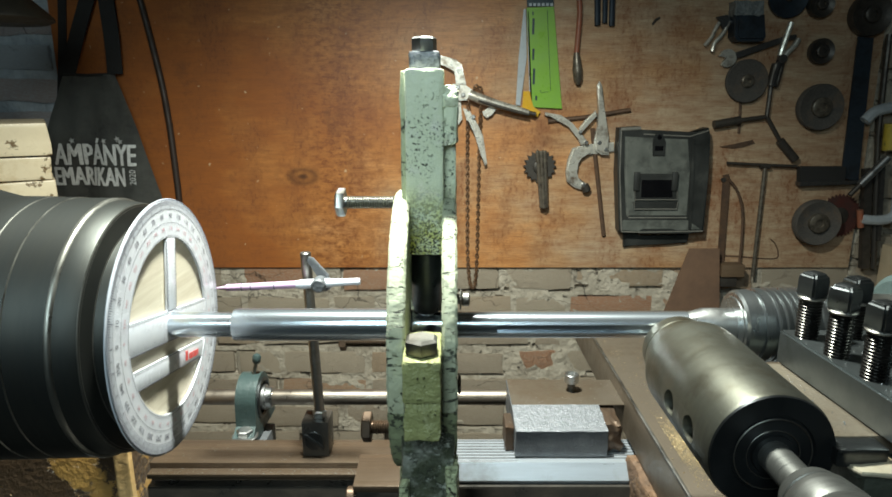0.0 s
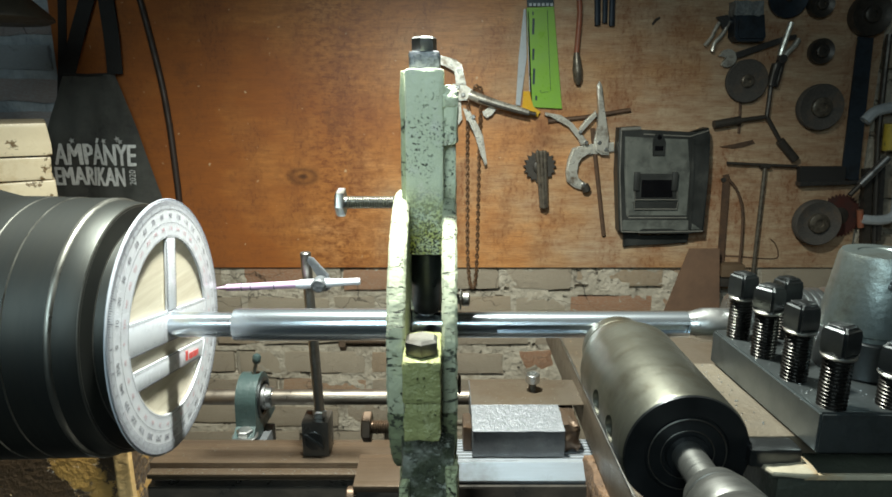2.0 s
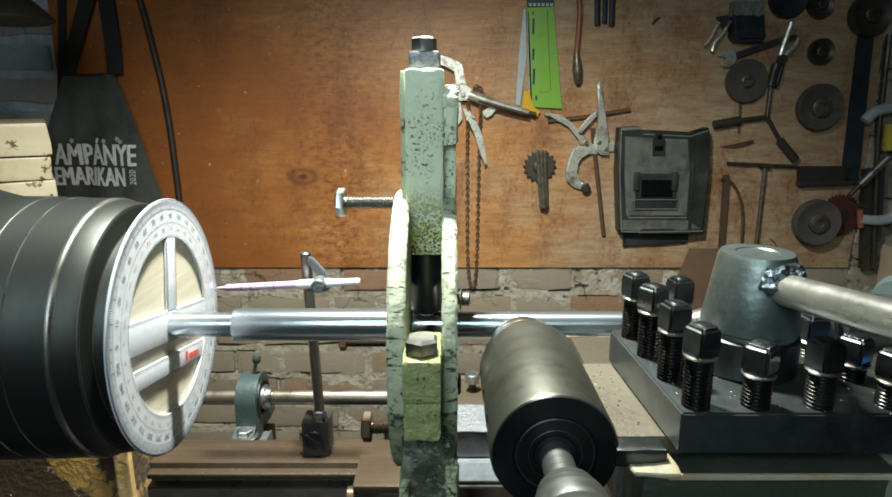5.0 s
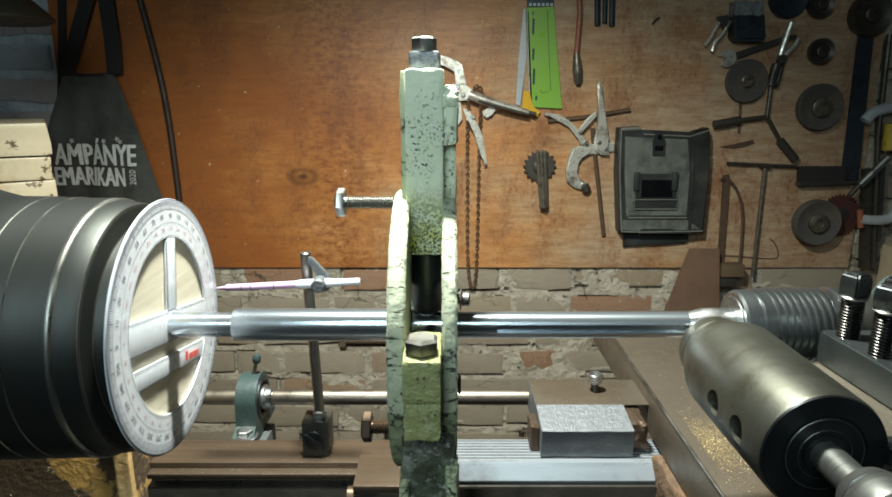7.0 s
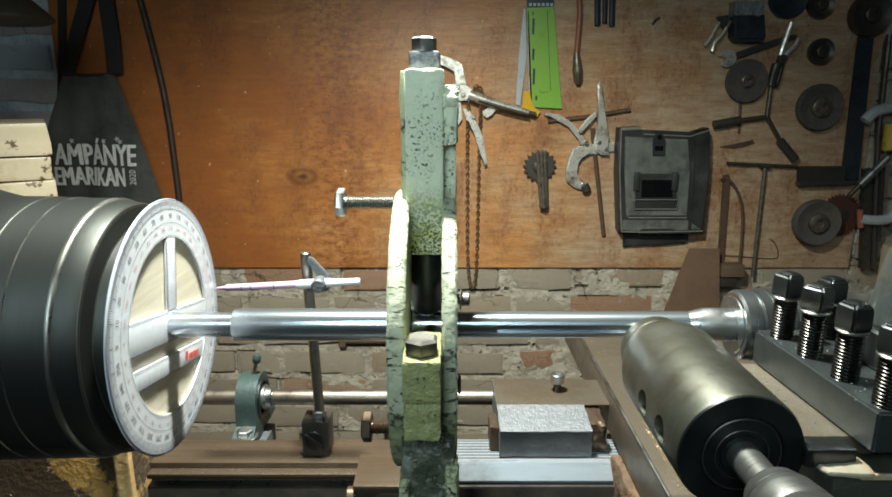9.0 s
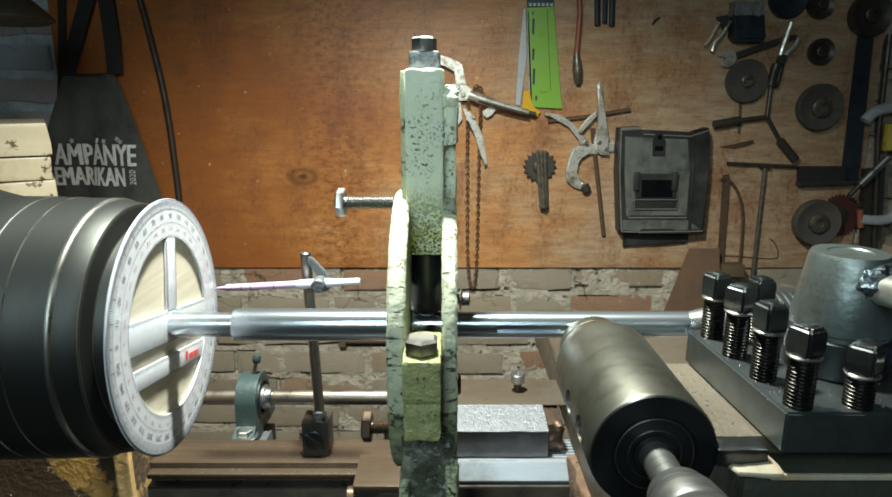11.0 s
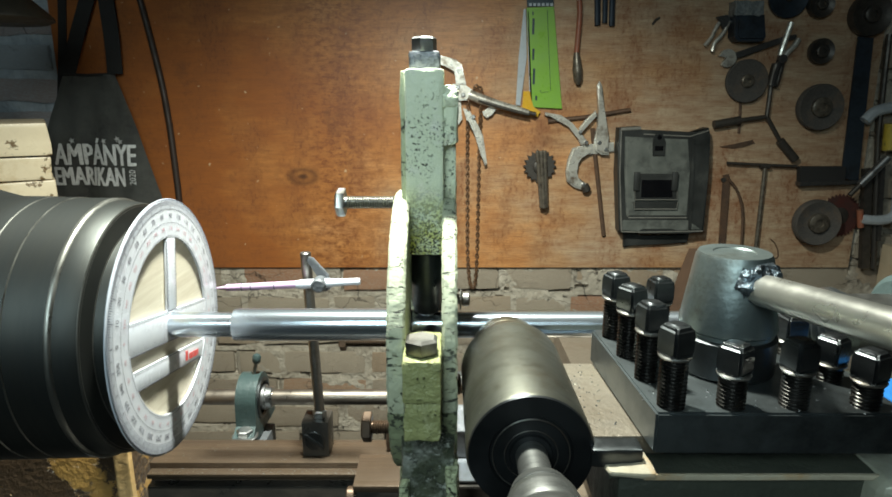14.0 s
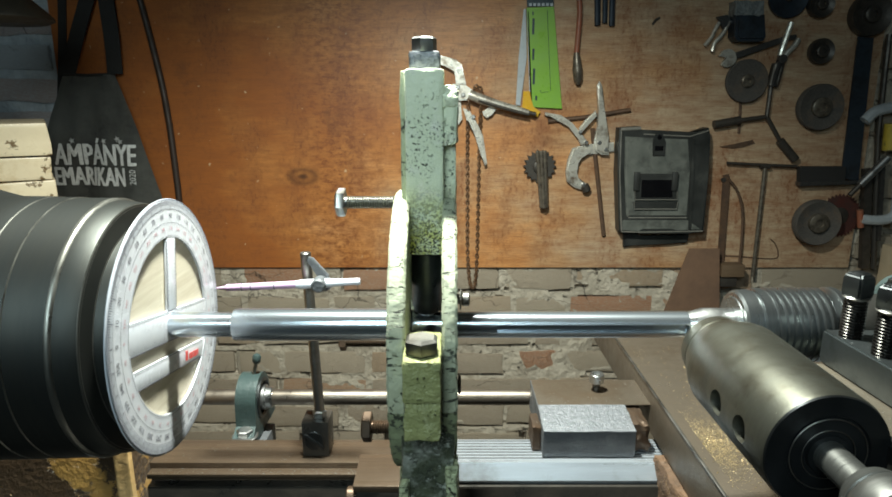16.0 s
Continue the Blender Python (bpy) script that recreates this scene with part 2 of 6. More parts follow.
def cracks(ns, ls, vec):
    """Thin wandering crack lines."""
    n = ns.new("ShaderNodeTexNoise")
    n.inputs["Scale"].default_value, n.inputs["Detail"].default_value = 11, 6
    ls.new(vec, n.inputs["Vector"])
    add = ns.new("ShaderNodeVectorMath")
    add.operation = "MULTIPLY_ADD"
    ls.new(n.outputs["Color"], add.inputs[0])
    add.inputs[1].default_value = (0.13, 0.13, 0.13)
    ls.new(vec, add.inputs[2])
    mp = ns.new("ShaderNodeMapping")
    mp.inputs["Scale"].default_value = (0.55, 1, 1.5)
    ls.new(add.outputs[0], mp.inputs[0])
    v = ns.new("ShaderNodeTexVoronoi")
    v.feature = "DISTANCE_TO_EDGE"
    v.inputs["Scale"].default_value = 9.0
    ls.new(mp.outputs[0], v.inputs["Vector"])
    line = ramp(ns, ls, v.outputs["Distance"], [(0.0, (0.85, 0.85, 0.85)), (0.010, (0.4, 0.4, 0.4)), (0.022, (0, 0, 0))])
    where = ramp(ns, ls, noise_tex(ns, ls, vec, 7, 5, 0.6), [(0.50, (0, 0, 0)), (0.60, (1, 1, 1))])
    mul = ns.new("ShaderNodeMath")
    mul.operation = "MULTIPLY"
    ls.new(line, mul.inputs[0])
    ls.new(where, mul.inputs[1])
    return mul.outputs[0]


def brick_material(name, stops, smear=(0.44, 0.38, 0.30)):
    m, ns, ls, b = nodes_of(name)
    tc = ns.new("ShaderNodeTexCoord").outputs["Object"]
    info = ns.new("ShaderNodeObjectInfo").outputs["Random"]
    add = ns.new("ShaderNodeVectorMath")
    ls.new(tc, add.inputs[0])
    ls.new(info, add.inputs[1])
    v = add.outputs[0]
    col = ramp(ns, ls, info, stops)
    n1 = noise_tex(ns, ls, v, 24, 8, 0.7)
    col = mixed(ns, ls, ramp(ns, ls, n1, [(0.45, (0, 0, 0)), (0.75, (0.85, 0.85, 0.85))]), col, smear)
    n3 = noise_tex(ns, ls, v, 60, 8, 0.75)
    col = mixed(ns, ls, ramp(ns, ls, n3, [(0.62, (0, 0, 0)), (0.72, (0.8, 0.8, 0.8))]), col, (0.06, 0.045, 0.035))
    geo = ns.new("ShaderNodeNewGeometry").outputs["Position"]
    col = mixed(ns, ls, cracks(ns, ls, geo), col, (0.03, 0.022, 0.016))
    ls.new(col, b.inputs["Base Color"])
    b.inputs["Roughness"].default_value = 0.9
    bp = ns.new("ShaderNodeBump")
    bp.inputs["Strength"].default_value, bp.inputs["Distance"].default_value = 0.9, 0.004
    ls.new(noise_tex(ns, ls, v, 90, 8, 0.7), bp.inputs["Height"])
    ls.new(bp.outputs[0], b.inputs["Normal"])
    return m


mm = MAT["mortar"]
mbase = mm.node_tree.nodes["Principled BSDF"].inputs["Base Color"]
mgeo = mm.node_tree.nodes.new("ShaderNodeNewGeometry").outputs["Position"]
mm.node_tree.links.new(mixed(mm.node_tree.nodes, mm.node_tree.links, cracks(mm.node_tree.nodes, mm.node_tree.links, mgeo), mbase.links[0].from_socket, (0.03, 0.022, 0.016)), mbase)
MAT["brick"] = brick_material("old_brick", [(0.0, (0.42, 0.345, 0.255)), (0.4, (0.36, 0.29, 0.215)), (0.62, (0.46, 0.38, 0.285)), (0.80, (0.40, 0.29, 0.19)), (1.0, (0.42, 0.25, 0.15))])
MAT["blue_brick"] = brick_material("blue_washed_brick", [(0.0, (0.40, 0.47, 0.52)), (0.5, (0.40, 0.24, 0.18)), (0.75, (0.42, 0.48, 0.52)), (1.0, (0.38, 0.20, 0.14))], (0.50, 0.56, 0.60))
MAT["orange_brick"] = brick_material("orange_brick", [(0.0, (0.40, 0.21, 0.12)), (1.0, (0.36, 0.17, 0.09))])


def plywood_material():
    m, ns, ls, b = nodes_of("varnished_plywood")
    tc = ns.new("ShaderNodeTexCoord").outputs["Object"]
    # the varnish is redder towards the headstock and worn to tan towards the hung tools; its middle is brightened as a
    # pool of lamp light
    sep = ns.new("ShaderNodeSeparateXYZ")
    ls.new(tc, sep.inputs[0])
    broad = noise_tex(ns, ls, tc, 2.6, 6, 0.6, (1.0, 1.0, 1.6))
    add = ns.new("ShaderNodeMath")
    add.operation = "MULTIPLY_ADD"
    ls.new(sep.outputs[0], add.inputs[0])
    add.inputs[1].default_value = 0.46
    ls.new(broad, add.inputs[2])
    # brightest stop at mid-board: the lamp's hot spot put into the colour
    col = ramp(ns, ls, add.outputs[0], [(0.22, (0.37, 0.118, 0.026)), (0.40, (0.53, 0.215, 0.057)), (0.49, (0.60, 0.285, 0.105)), (0.58, (0.53, 0.315, 0.155)), (0.72, (0.52, 0.385, 0.25))])
    grain = noise_tex(ns, ls, tc, 12, 10, 0.75, (0.8, 1, 5))
    col = mixed(ns, ls, ramp(ns, ls, grain, [(0.36, (0.6, 0.6, 0.6)), (0.60, (0, 0, 0))]), col, (0.26, 0.085, 0.026))
    figure = noise_tex(ns, ls, tc, 7, 8, 0.7, (1.4, 1, 0.7))
    col = mixed(ns, ls, ramp(ns, ls, figure, [(0.50, (0, 0, 0)), (0.68, (0.62, 0.62, 0.62))]), col, (0.24, 0.085, 0.030))
    fine = noise_tex(ns, ls, tc, 55, 8, 0.8, (0.5, 1, 6))
    col = mixed(ns, ls, ramp(ns, ls, fine, [(0.50, (0, 0, 0)), (0.70, (0.75, 0.75, 0.75))]), col, (0.19, 0.07, 0.026))
    fleck = noise_tex(ns, ls, tc, 85, 6, 0.75, (1.6, 1, 0.9))
    mul = ns.new("ShaderNodeMath")
    mul.operation = "MULTIPLY"
    ls.new(ramp(ns, ls, fleck, [(0.50, (0, 0, 0)), (0.62, (1, 1, 1))]), mul.inputs[0])
    ls.new(ramp(ns, ls, figure, [(0.42, (0.0, 0.0, 0.0)), (0.62, (0.9, 0.9, 0.9))]), mul.inputs[1])
    col = mixed(ns, ls, mul.outputs[0], col, (0.20, 0.065, 0.022))
    away = ns.new("ShaderNodeMath")
    away.operation = "MULTIPLY_ADD"
    ls.new(sep.outputs["X"], away.inputs[0])
    away.inputs[1].default_value, away.inputs[2].default_value = 1.0, 0.29
    wide = ns.new("ShaderNodeMath")
    wide.operation = "ABSOLUTE"
    ls.new(away.outputs[0], wide.inputs[0])
    flame = ns.new("ShaderNodeMath")
    flame.operation = "MULTIPLY"
    ls.new(ramp(ns, ls, wide.outputs[0], [(0.02, (0.9, 0.9, 0.9)), (0.14, (0, 0, 0))]), flame.inputs[0])
    ls.new(ramp(ns, ls, noise_tex(ns, ls, tc, 48, 9, 0.75, (1.0, 1, 1.9)), [(0.47, (0, 0, 0)), (0.60, (1, 1, 1))]), flame.inputs[1])
    col = mixed(ns, ls, flame.outputs[0], col, (0.19, 0.058, 0.018))
    blot = noise_tex(ns, ls, tc, 9, 9, 0.75)
    col = mixed(ns, ls, ramp(ns, ls, blot, [(0.57, (0, 0, 0)), (0.72, (0.7, 0.7, 0.7))]), col, (0.17, 0.065, 0.025))
    spots = noise_tex(ns, ls, tc, 75, 3, 0.5)
    col = mixed(ns, ls, ramp(ns, ls, spots, [(0.70, (0, 0, 0)), (0.74, (0.9, 0.9, 0.9))]), col, (0.62, 0.42, 0.24))
    # one dark knot with rings round it
    geo = ns.new("ShaderNodeVectorMath")
    geo.operation = "SUBTRACT"
    ls.new(tc, geo.inputs[0])
    geo.inputs[1].default_value = KNOT
    sc = ns.new("ShaderNodeVectorMath")
    sc.operation = "MULTIPLY"
    ls.new(geo.outputs[0], sc.inputs[0])
    sc.inputs[1].default_value = (0.55, 0, 1)
    ln = ns.new("ShaderNodeVectorMath")
    ln.operation = "LENGTH"
    ls.new(sc.outputs[0], ln.inputs[0])
    kn = ramp(ns, ls, ln.outputs["Value"], [(0.003, (0.95, 0.95, 0.95)), (0.007, (0.3, 0.3, 0.3)), (0.011, (0.2, 0.2, 0.2)), (0.0135, (0.75, 0.75, 0.75)), (0.024, (0, 0, 0))])
    col = mixed(ns, ls, kn, col, (0.06, 0.022, 0.010))
    ls.new(col, b.inputs["Base Color"])
    b.inputs["Roughness"].default_value = 0.5
    bp = ns.new("ShaderNodeBump")
    bp.inputs["Strength"].default_value, bp.inputs["Distance"].default_value = 0.25, 0.001
    ls.new(fine, bp.inputs["Height"])
    ls.new(bp.outputs[0], b.inputs["Normal"])
    return m


KNOT = (-0.372, 0.0, -0.0475)
MAT["plywood"] = plywood_material()

# ---------- building helpers ----------
ORIGIN = {}


def thing(name, place, label, category, group="", kind=""):
    ob = new(name)
    ob.empty_display_size = 0.02
    ob.location = place
    ORIGIN[ob.name] = Vector(place)
    return tagged(ob, label, category, group, kind)


def smooth(me, angle=35):
    me.shade_smooth()
    me.set_sharp_from_angle(angle=radians(angle))


def part(name, bm, material, parent=None, label="", flat=False):
    """Links a bmesh, built in world metres, as one mesh under a thing or a part."""
    me = bpy.data.meshes.new(name)
    if parent:
        bmesh.ops.translate(bm, vec=-ORIGIN[parent.name], verts=bm.verts)
    bmesh.ops.recalc_face_normals(bm, faces=bm.faces)
    bm.to_mesh(me)
    bm.free()
    if not flat:
        smooth(me)
    me.materials.append(MAT[material])
    ob = new(name, me)
    if parent:
        ob.parent = parent
        ORIGIN[ob.name] = ORIGIN[parent.name]
    if label:
        ob["label"] = label
    return ob


def solo(name, bm, material, place, label, category, group="", kind=""):
    """A thing of one mesh, built in world metres, with its origin at place."""
    bmesh.ops.translate(bm, vec=-Vector(place), verts=bm.verts)
    ob = part(name, bm, material)
    ob.location = place
    ORIGIN[ob.name] = Vector(place)
    return tagged(ob, label, category, group, kind)


def box(x0, x1, y0, y1, z0, z1, bevel=0.001, bm=None, m=None, seg=2):
    bm = bm or bmesh.new()
    vs = bmesh.ops.create_cube(bm, size=1, matrix=Matrix.Translation(((x0 + x1) / 2, (y0 + y1) / 2, (z0 + z1) / 2)) @ Matrix.Diagonal((abs(x1 - x0), abs(y1 - y0), abs(z1 - z0), 1)))["verts"]
    if bevel:
        es = list({e for v in vs for e in v.link_edges})
        r = bmesh.ops.bevel(bm, geom=es, offset=bevel, segments=seg, affect="EDGES", profile=0.6)
        vs = list({v for f in r["faces"] for v in f.verts} | {v for v in vs if v.is_valid})
    if m:
        bmesh.ops.transform(bm, matrix=m, verts=vs)
    return bm


def axis_frame(p0, p1):
    d = Vector(p1) - Vector(p0)
    return Matrix.Translation(p0) @ d.to_track_quat("Z", "X").to_matrix().to_4x4(), d.length


def turned(p0, p1, profile, seg=32, bm=None, spin=0.0):
    """A turned body on the axis p0-p1; profile: (metres along the axis, radius)."""
    bm = bm or bmesh.new()
    m, _ = axis_frame(p0, p1)
    rings = []
    for a, r in profile:
        if r < 1e-6:
            rings.append([bm.verts.new(m @ Vector((0, 0, a)))])
        else:
            rings.append([bm.verts.new(m @ Vector((r * math.cos(spin + 2 * math.pi * i / seg), r * math.sin(spin + 2 * math.pi * i / seg), a))) for i in range(seg)])
    for a, b in zip(rings, rings[1:]):
        if len(a) == 1 and len(b) == 1:
            continue
        for i in range(seg):
            j = (i + 1) % seg
            if len(a) == 1:
                bm.faces.new((a[0], b[i], b[j]))
            elif len(b) == 1:
                bm.faces.new((a[i], a[j], b[0]))
            else:
                bm.faces.new((a[i], a[j], b[j], b[i]))
    for ring, end in ((rings[0], 0), (rings[-1], 1)):
        if len(ring) > 1:
            bm.faces.new(ring if end else ring[::-1])
    return bm


def rod(p0, p1, r, seg=24, bm=None, r1=None, chamfer=0.0):
    n = (Vector(p1) - Vector(p0)).length
    r1 = r if r1 is None else r1
    if chamfer:
        prof = [(0, r - chamfer), (chamfer, r), (n - chamfer, r1), (n, r1 - chamfer)]
    else:
        prof = [(0, r), (n, r1)]
    return turned(p0, p1, prof, seg, bm)


def thread(p0, p1, r, pitch, seg=20, bm=None, depth=0.16):
    """A threaded shank: a row of ridges."""
    n = (Vector(p1) - Vector(p0)).length
    prof, a = [(0, r * (1 - depth))], 0.0
    while a + pitch < n:
        prof += [(a + pitch * 0.5, r), (a + pitch, r * (1 - depth))]
        a += pitch
    prof.append((n, r * (1 - depth)))
    return turned(p0, p1, prof, seg, bm)


def tube(points, r, seg=10, bm=None, closed=False, radii=None):
    """A round bar along a line of points."""
    bm = bm or bmesh.new()
    pts = [Vector(p) for p in points]
    n, rings, side = len(pts), [], None
    for i, p in enumerate(pts):
        a = pts[(i - 1) % n] if (closed or i) else p
        b = pts[(i + 1) % n] if (closed or i < n - 1) else p
        t = (b - a).normalized()
        if side is None:
            side = t.orthogonal().normalized()
        side = (side - t * side.dot(t)).normalized()
        up = t.cross(side)
        rr = radii[i] if radii else r
        rings.append([bm.verts.new(p + rr * (math.cos(2 * math.pi * k / seg) * side + math.sin(2 * math.pi * k / seg) * up)) for k in range(seg)])
    for i in range(n if closed else n - 1):
        a, b = rings[i], rings[(i + 1) % n]
        for k in range(seg):
            bm.faces.new((a[k], a[(k + 1) % seg], b[(k + 1) % seg], b[k]))
    if not closed:
        bm.faces.new(rings[0][::-1])
        bm.faces.new(rings[-1])
    return bm


def curve_points(points, n=8):
    """Catmull-Rom points through the given ones."""
    p = [Vector(q) for q in points]
    p = [p[0] * 2 - p[1]] + p + [p[-1] * 2 - p[-2]]
    out = []
    for i in range(1, len(p) - 2):
        a, b, c, d = p[i - 1:i + 3]
        for k in range(n):
            t = k / n
            out.append(0.5 * (2 * b + (c - a) * t + (2 * a - 5 * b + 4 * c - d) * t * t + (3 * b - a - 3 * c + d) * t ** 3))
    return out + [p[-2]]


def slab(outline, thick, m, bevel=0.0, bm=None):
    """A plate: outline in the plane (u, v), thickness along w, placed by m."""
    bm = bm or bmesh.new()
    lo = [bm.verts.new(m @ Vector((u, v, 0))) for u, v in outline]
    hi = [bm.verts.new(m @ Vector((u, v, thick))) for u, v in outline]
    n = len(outline)
    bm.faces.new(lo[::-1])
    top = bm.faces.new(hi)
    for i in range(n):
        bm.faces.new((lo[i], lo[(i + 1) % n], hi[(i + 1) % n], hi[i]))
    if bevel:
        bmesh.ops.bevel(bm, geom=list(top.edges), offset=bevel, segments=2, affect="EDGES")
    return bm


def circle(u, v, r, n=32, a0=0.0, a1=2 * math.pi):
    return [(u + r * math.cos(a0 + (a1 - a0) * i / n), v + r * math.sin(a0 + (a1 - a0) * i / n)) for i in range(n)]


def hexagon(p0, p1, r, chamfer=0.0012, bm=None, spin=0.0, seg=6):
    n = (Vector(p1) - Vector(p0)).length
    return turned(p0, p1, [(0, r * 0.94), (0.0006, r), (n - chamfer, r), (n, r - chamfer * 1.4)], seg, bm, spin)


def roughen(bm, amount, scale, cuts=0):
    """Uneven cast or chipped faces."""
    if cuts:
        bmesh.ops.subdivide_edges(bm, edges=list(bm.edges), cuts=cuts, use_grid_fill=True)
    for v in bm.verts:
        v.co += amount * noise.noise_vector(v.co * scale)
    return bm


def ring_plate(x0, x1, cy, cz, r_out, r_in, seg=96, wobble=0.0, a0=0.0, a1=2 * math.pi, mid=0):
    """A ring that stands upright across the shaft, from x0 to x1, with an uneven rim."""
    bm = bmesh.new()
    full = a1 - a0 > 6.28
    n = seg if full else seg + 1
    b = 0.0012
    cols = [(x0, r_in), (x0, r_out - b), (x0 + b, r_out), ((x0 + x1) / 2, r_out + 0.0002), (x1 - b, r_out), (x1, r_out - b), (x1, r_in)]
    rings = []
    for i in range(n):
        a = a0 + (a1 - a0) * i / seg
        ring = []
        for x, r in cols:
            w = wobble * noise.noise(Vector((x * 300, 25 * math.cos(a), 25 * math.sin(a)))) if r > r_in else 0
            ring.append(bm.verts.new((x + w * 0.8, cy - (r + w) * math.cos(a), cz + (r + w) * math.sin(a))))
        rings.append(ring)
    k = len(cols)
    for i in range(n if full else n - 1):
        p, q = rings[i], rings[(i + 1) % n]
        for j in range(k):
            bm.faces.new((p[j], p[(j + 1) % k], q[(j + 1) % k], q[j]))
    if not full:
        bm.faces.new(rings[0])
        bm.faces.new(rings[-1][::-1])
    return bm


def text_bm(body, size, m, thick=0.0, bold=0.0, squeeze=1.0):
    """Letters of the built-in font as a bmesh, placed by m (x along the line, y up)."""
    cu = bpy.data.curves.new("letters", "FONT")
    cu.body, cu.size, cu.extrude, cu.offset, cu.align_x, cu.align_y = body, size, thick, bold, "CENTER", "CENTER"
    cu.resolution_u = 2
    ob = bpy.data.objects.new("letters", cu)
    me = bpy.data.meshes.new_from_object(ob)
    bm = bmesh.new()
    bm.from_mesh(me)
    bmesh.ops.transform(bm, matrix=m @ Matrix.Diagonal((squeeze, 1, 1, 1)), verts=bm.verts)
    bpy.data.objects.remove(ob)
    bpy.data.curves.remove(cu)
    bpy.data.meshes.remove(me)
    return bm


def joined(bms):
    out = bmesh.new()
    for b in bms:
        me = bpy.data.meshes.new("tmp")
        b.to_mesh(me)
        b.free()
        out.from_mesh(me)
        bpy.data.meshes.remove(me)
    return out


def on_wall(x, z, y=1.44, turn=0.0):
    """A frame on the board: u to the right, v up, w towards the room."""
    return Matrix.Translation((x, y, z)) @ Matrix.Rotation(radians(90), 4, "X") @ Matrix.Rotation(radians(turn), 4, "Z")


# ---------- room ----------
def structure(name, bm, material, label, category):
    ob = part(name, bm, material)
    return tagged(ob, label, category, kind="structure")


structure("floor", box(-2.4, 2.4, -2.2, 1.7, -0.1, 0, 0), "concrete", "worn grey concrete workshop floor", "floor")
structure("ceiling", box(-2.4, 2.4, -2.2, 1.7, 2.7, 2.8, 0), "timber", "dark timber workshop ceiling", "ceiling")
structure("wall_south", box(-2.4, 2.4, -2.3, -2.2, 0, 2.7, 0), "plaster", "dirty plaster workshop wall", "wall")
structure("wall_west", box(-2.5, -2.4, -2.2, 1.7, 0, 2.7, 0), "plaster", "dirty plaster workshop wall", "wall")
structure("wall_east", box(2.4, 2.5, -2.2, 1.7, 0, 2.7, 0), "plaster", "dirty plaster workshop wall", "wall")
BOARD = (-0.850, 0.945, 0.8385, 1.75)


def plywood_board():
    x0, x1, z0, z1 = BOARD
    bm = box(x0, x1, 1.44, 1.4565, z0, z1, 0.0008)
    return solo("plywood_board", bm, "plywood", ((x0 + x1) / 2, 1.44, 1.1), "large orange-brown varnished plywood tool board on the brick wall", "tool board")


plywood_board()

# ---------- the lathe's fixed parts ----------
SY, SZ = 0.359, 1.1     # the spindle axis


def chuck():
    t = thing("lathe_chuck", (-0.30, SY, SZ), "dark gunmetal lathe chuck with turned grooves", "chuck")
    a, b = (-0.42, SY, SZ), (0, SY, SZ)
    prof = [(0, 0.084), (0.02, 0.086), (0.130, 0.086), (0.140, 0.0840), (0.160, 0.0785), (0.168, 0.0768), (0.1905, 0.0766), (0.1915, 0.0761), (0.2050, 0.0761), (0.2060, 0.0757), (0.2260, 0.0757), (0.2288, 0.0748)]
    part("body", turned(a, b, prof, 128), "chuck", t)
    nose = [(0.2288, 0.0746), (0.2400, 0.0728), (0.2412, 0.0718), (0.2420, 0.0640), (0.2428, 0.0612), (0.2500, 0.0600)]
    part("nose", turned(a, b, nose, 128), "chuck", t)
    # chamfer highlights painted in as paler rings along the chuck's edges
    for at, r, w in ((0.1912, 0.0764, 0.0007), (0.2057, 0.0760, 0.0006), (0.2278, 0.0756, 0.0019), (0.2408, 0.0722, 0.0005), (0.2424, 0.0620, 0.0005)):
        part("glint_or_worn_edge", turned(a, b, [(at - w, r - 0.0006), (at - w * 0.6, r + 0.0002), (at, r + 0.0002), (at + w * 0.6, r - 0.0002), (at + w, r - 0.0012)], 128), "chuck_edge", t, "edge lightened as a chamfer highlight")
    part("backplate", turned((-0.47, SY, SZ), b, [(0, 0.080), (0.003, 0.083), (0.047, 0.083), (0.05, 0.080)], 96), "black_steel", t)
    part("faceplate", turned((-0.1699, SY, SZ), b, [(0, 0.060), (0.0043, 0.060)], 96), "pale_wood", t, "pale plywood disc with pencil lines")
    return t


chuck()


def shaft():
    t = thing("steel_shaft", (-0.02, SY, SZ), "polished stepped steel shaft held between chuck and centre", "shaft")
    a, b = (-0.1660, SY, SZ), (1, SY, SZ)
    part("journal", turned(a, b, [(0, 0.0066), (0.001, 0.0074), (0.0395, 0.0074), (0.0400, 0.0094), (0.0405, 0.0096), (0.145, 0.0096), (0.146, 0.0086), (0.158, 0.0086)], 64), "polished", t)
    # the long end with a keyway: a notched section
    r, half, deep = 0.0078, 0.0025, 0.0030
    part("plain_length", turned((-0.0085, SY, SZ), b, [(0, r), (0.0385, r)], 64), "polished", t)
    key = []
    c0 = radians(-1)        # the keyway looks towards the room
    a0 = math.asin(half / r)
    for i in range(61):
        g = c0 + a0 + (2 * math.pi - 2 * a0) * i / 60
        key.append((r * math.cos(g), r * math.sin(g)))
    ux, uz = math.cos(c0), math.sin(c0)
    key += [((r - deep) * ux + half * uz, (r - deep) * uz - half * ux), ((r - deep) * ux - half * uz, (r - deep) * uz + half * ux)]
    m = Matrix(((0, 0, 1, 0.030), (-1, 0, 0, SY), (0, 1, 0, SZ), (0, 0, 0, 1)))
    part("keyed_length", slab([(u, v) for u, v in key], 0.1130, m), "polished", t)
    part("end", turned((0.143, SY, SZ), b, [(0, r), (0.0008, r), (0.0015, 0.007)], 48), "polished", t)
    return t


shaft()


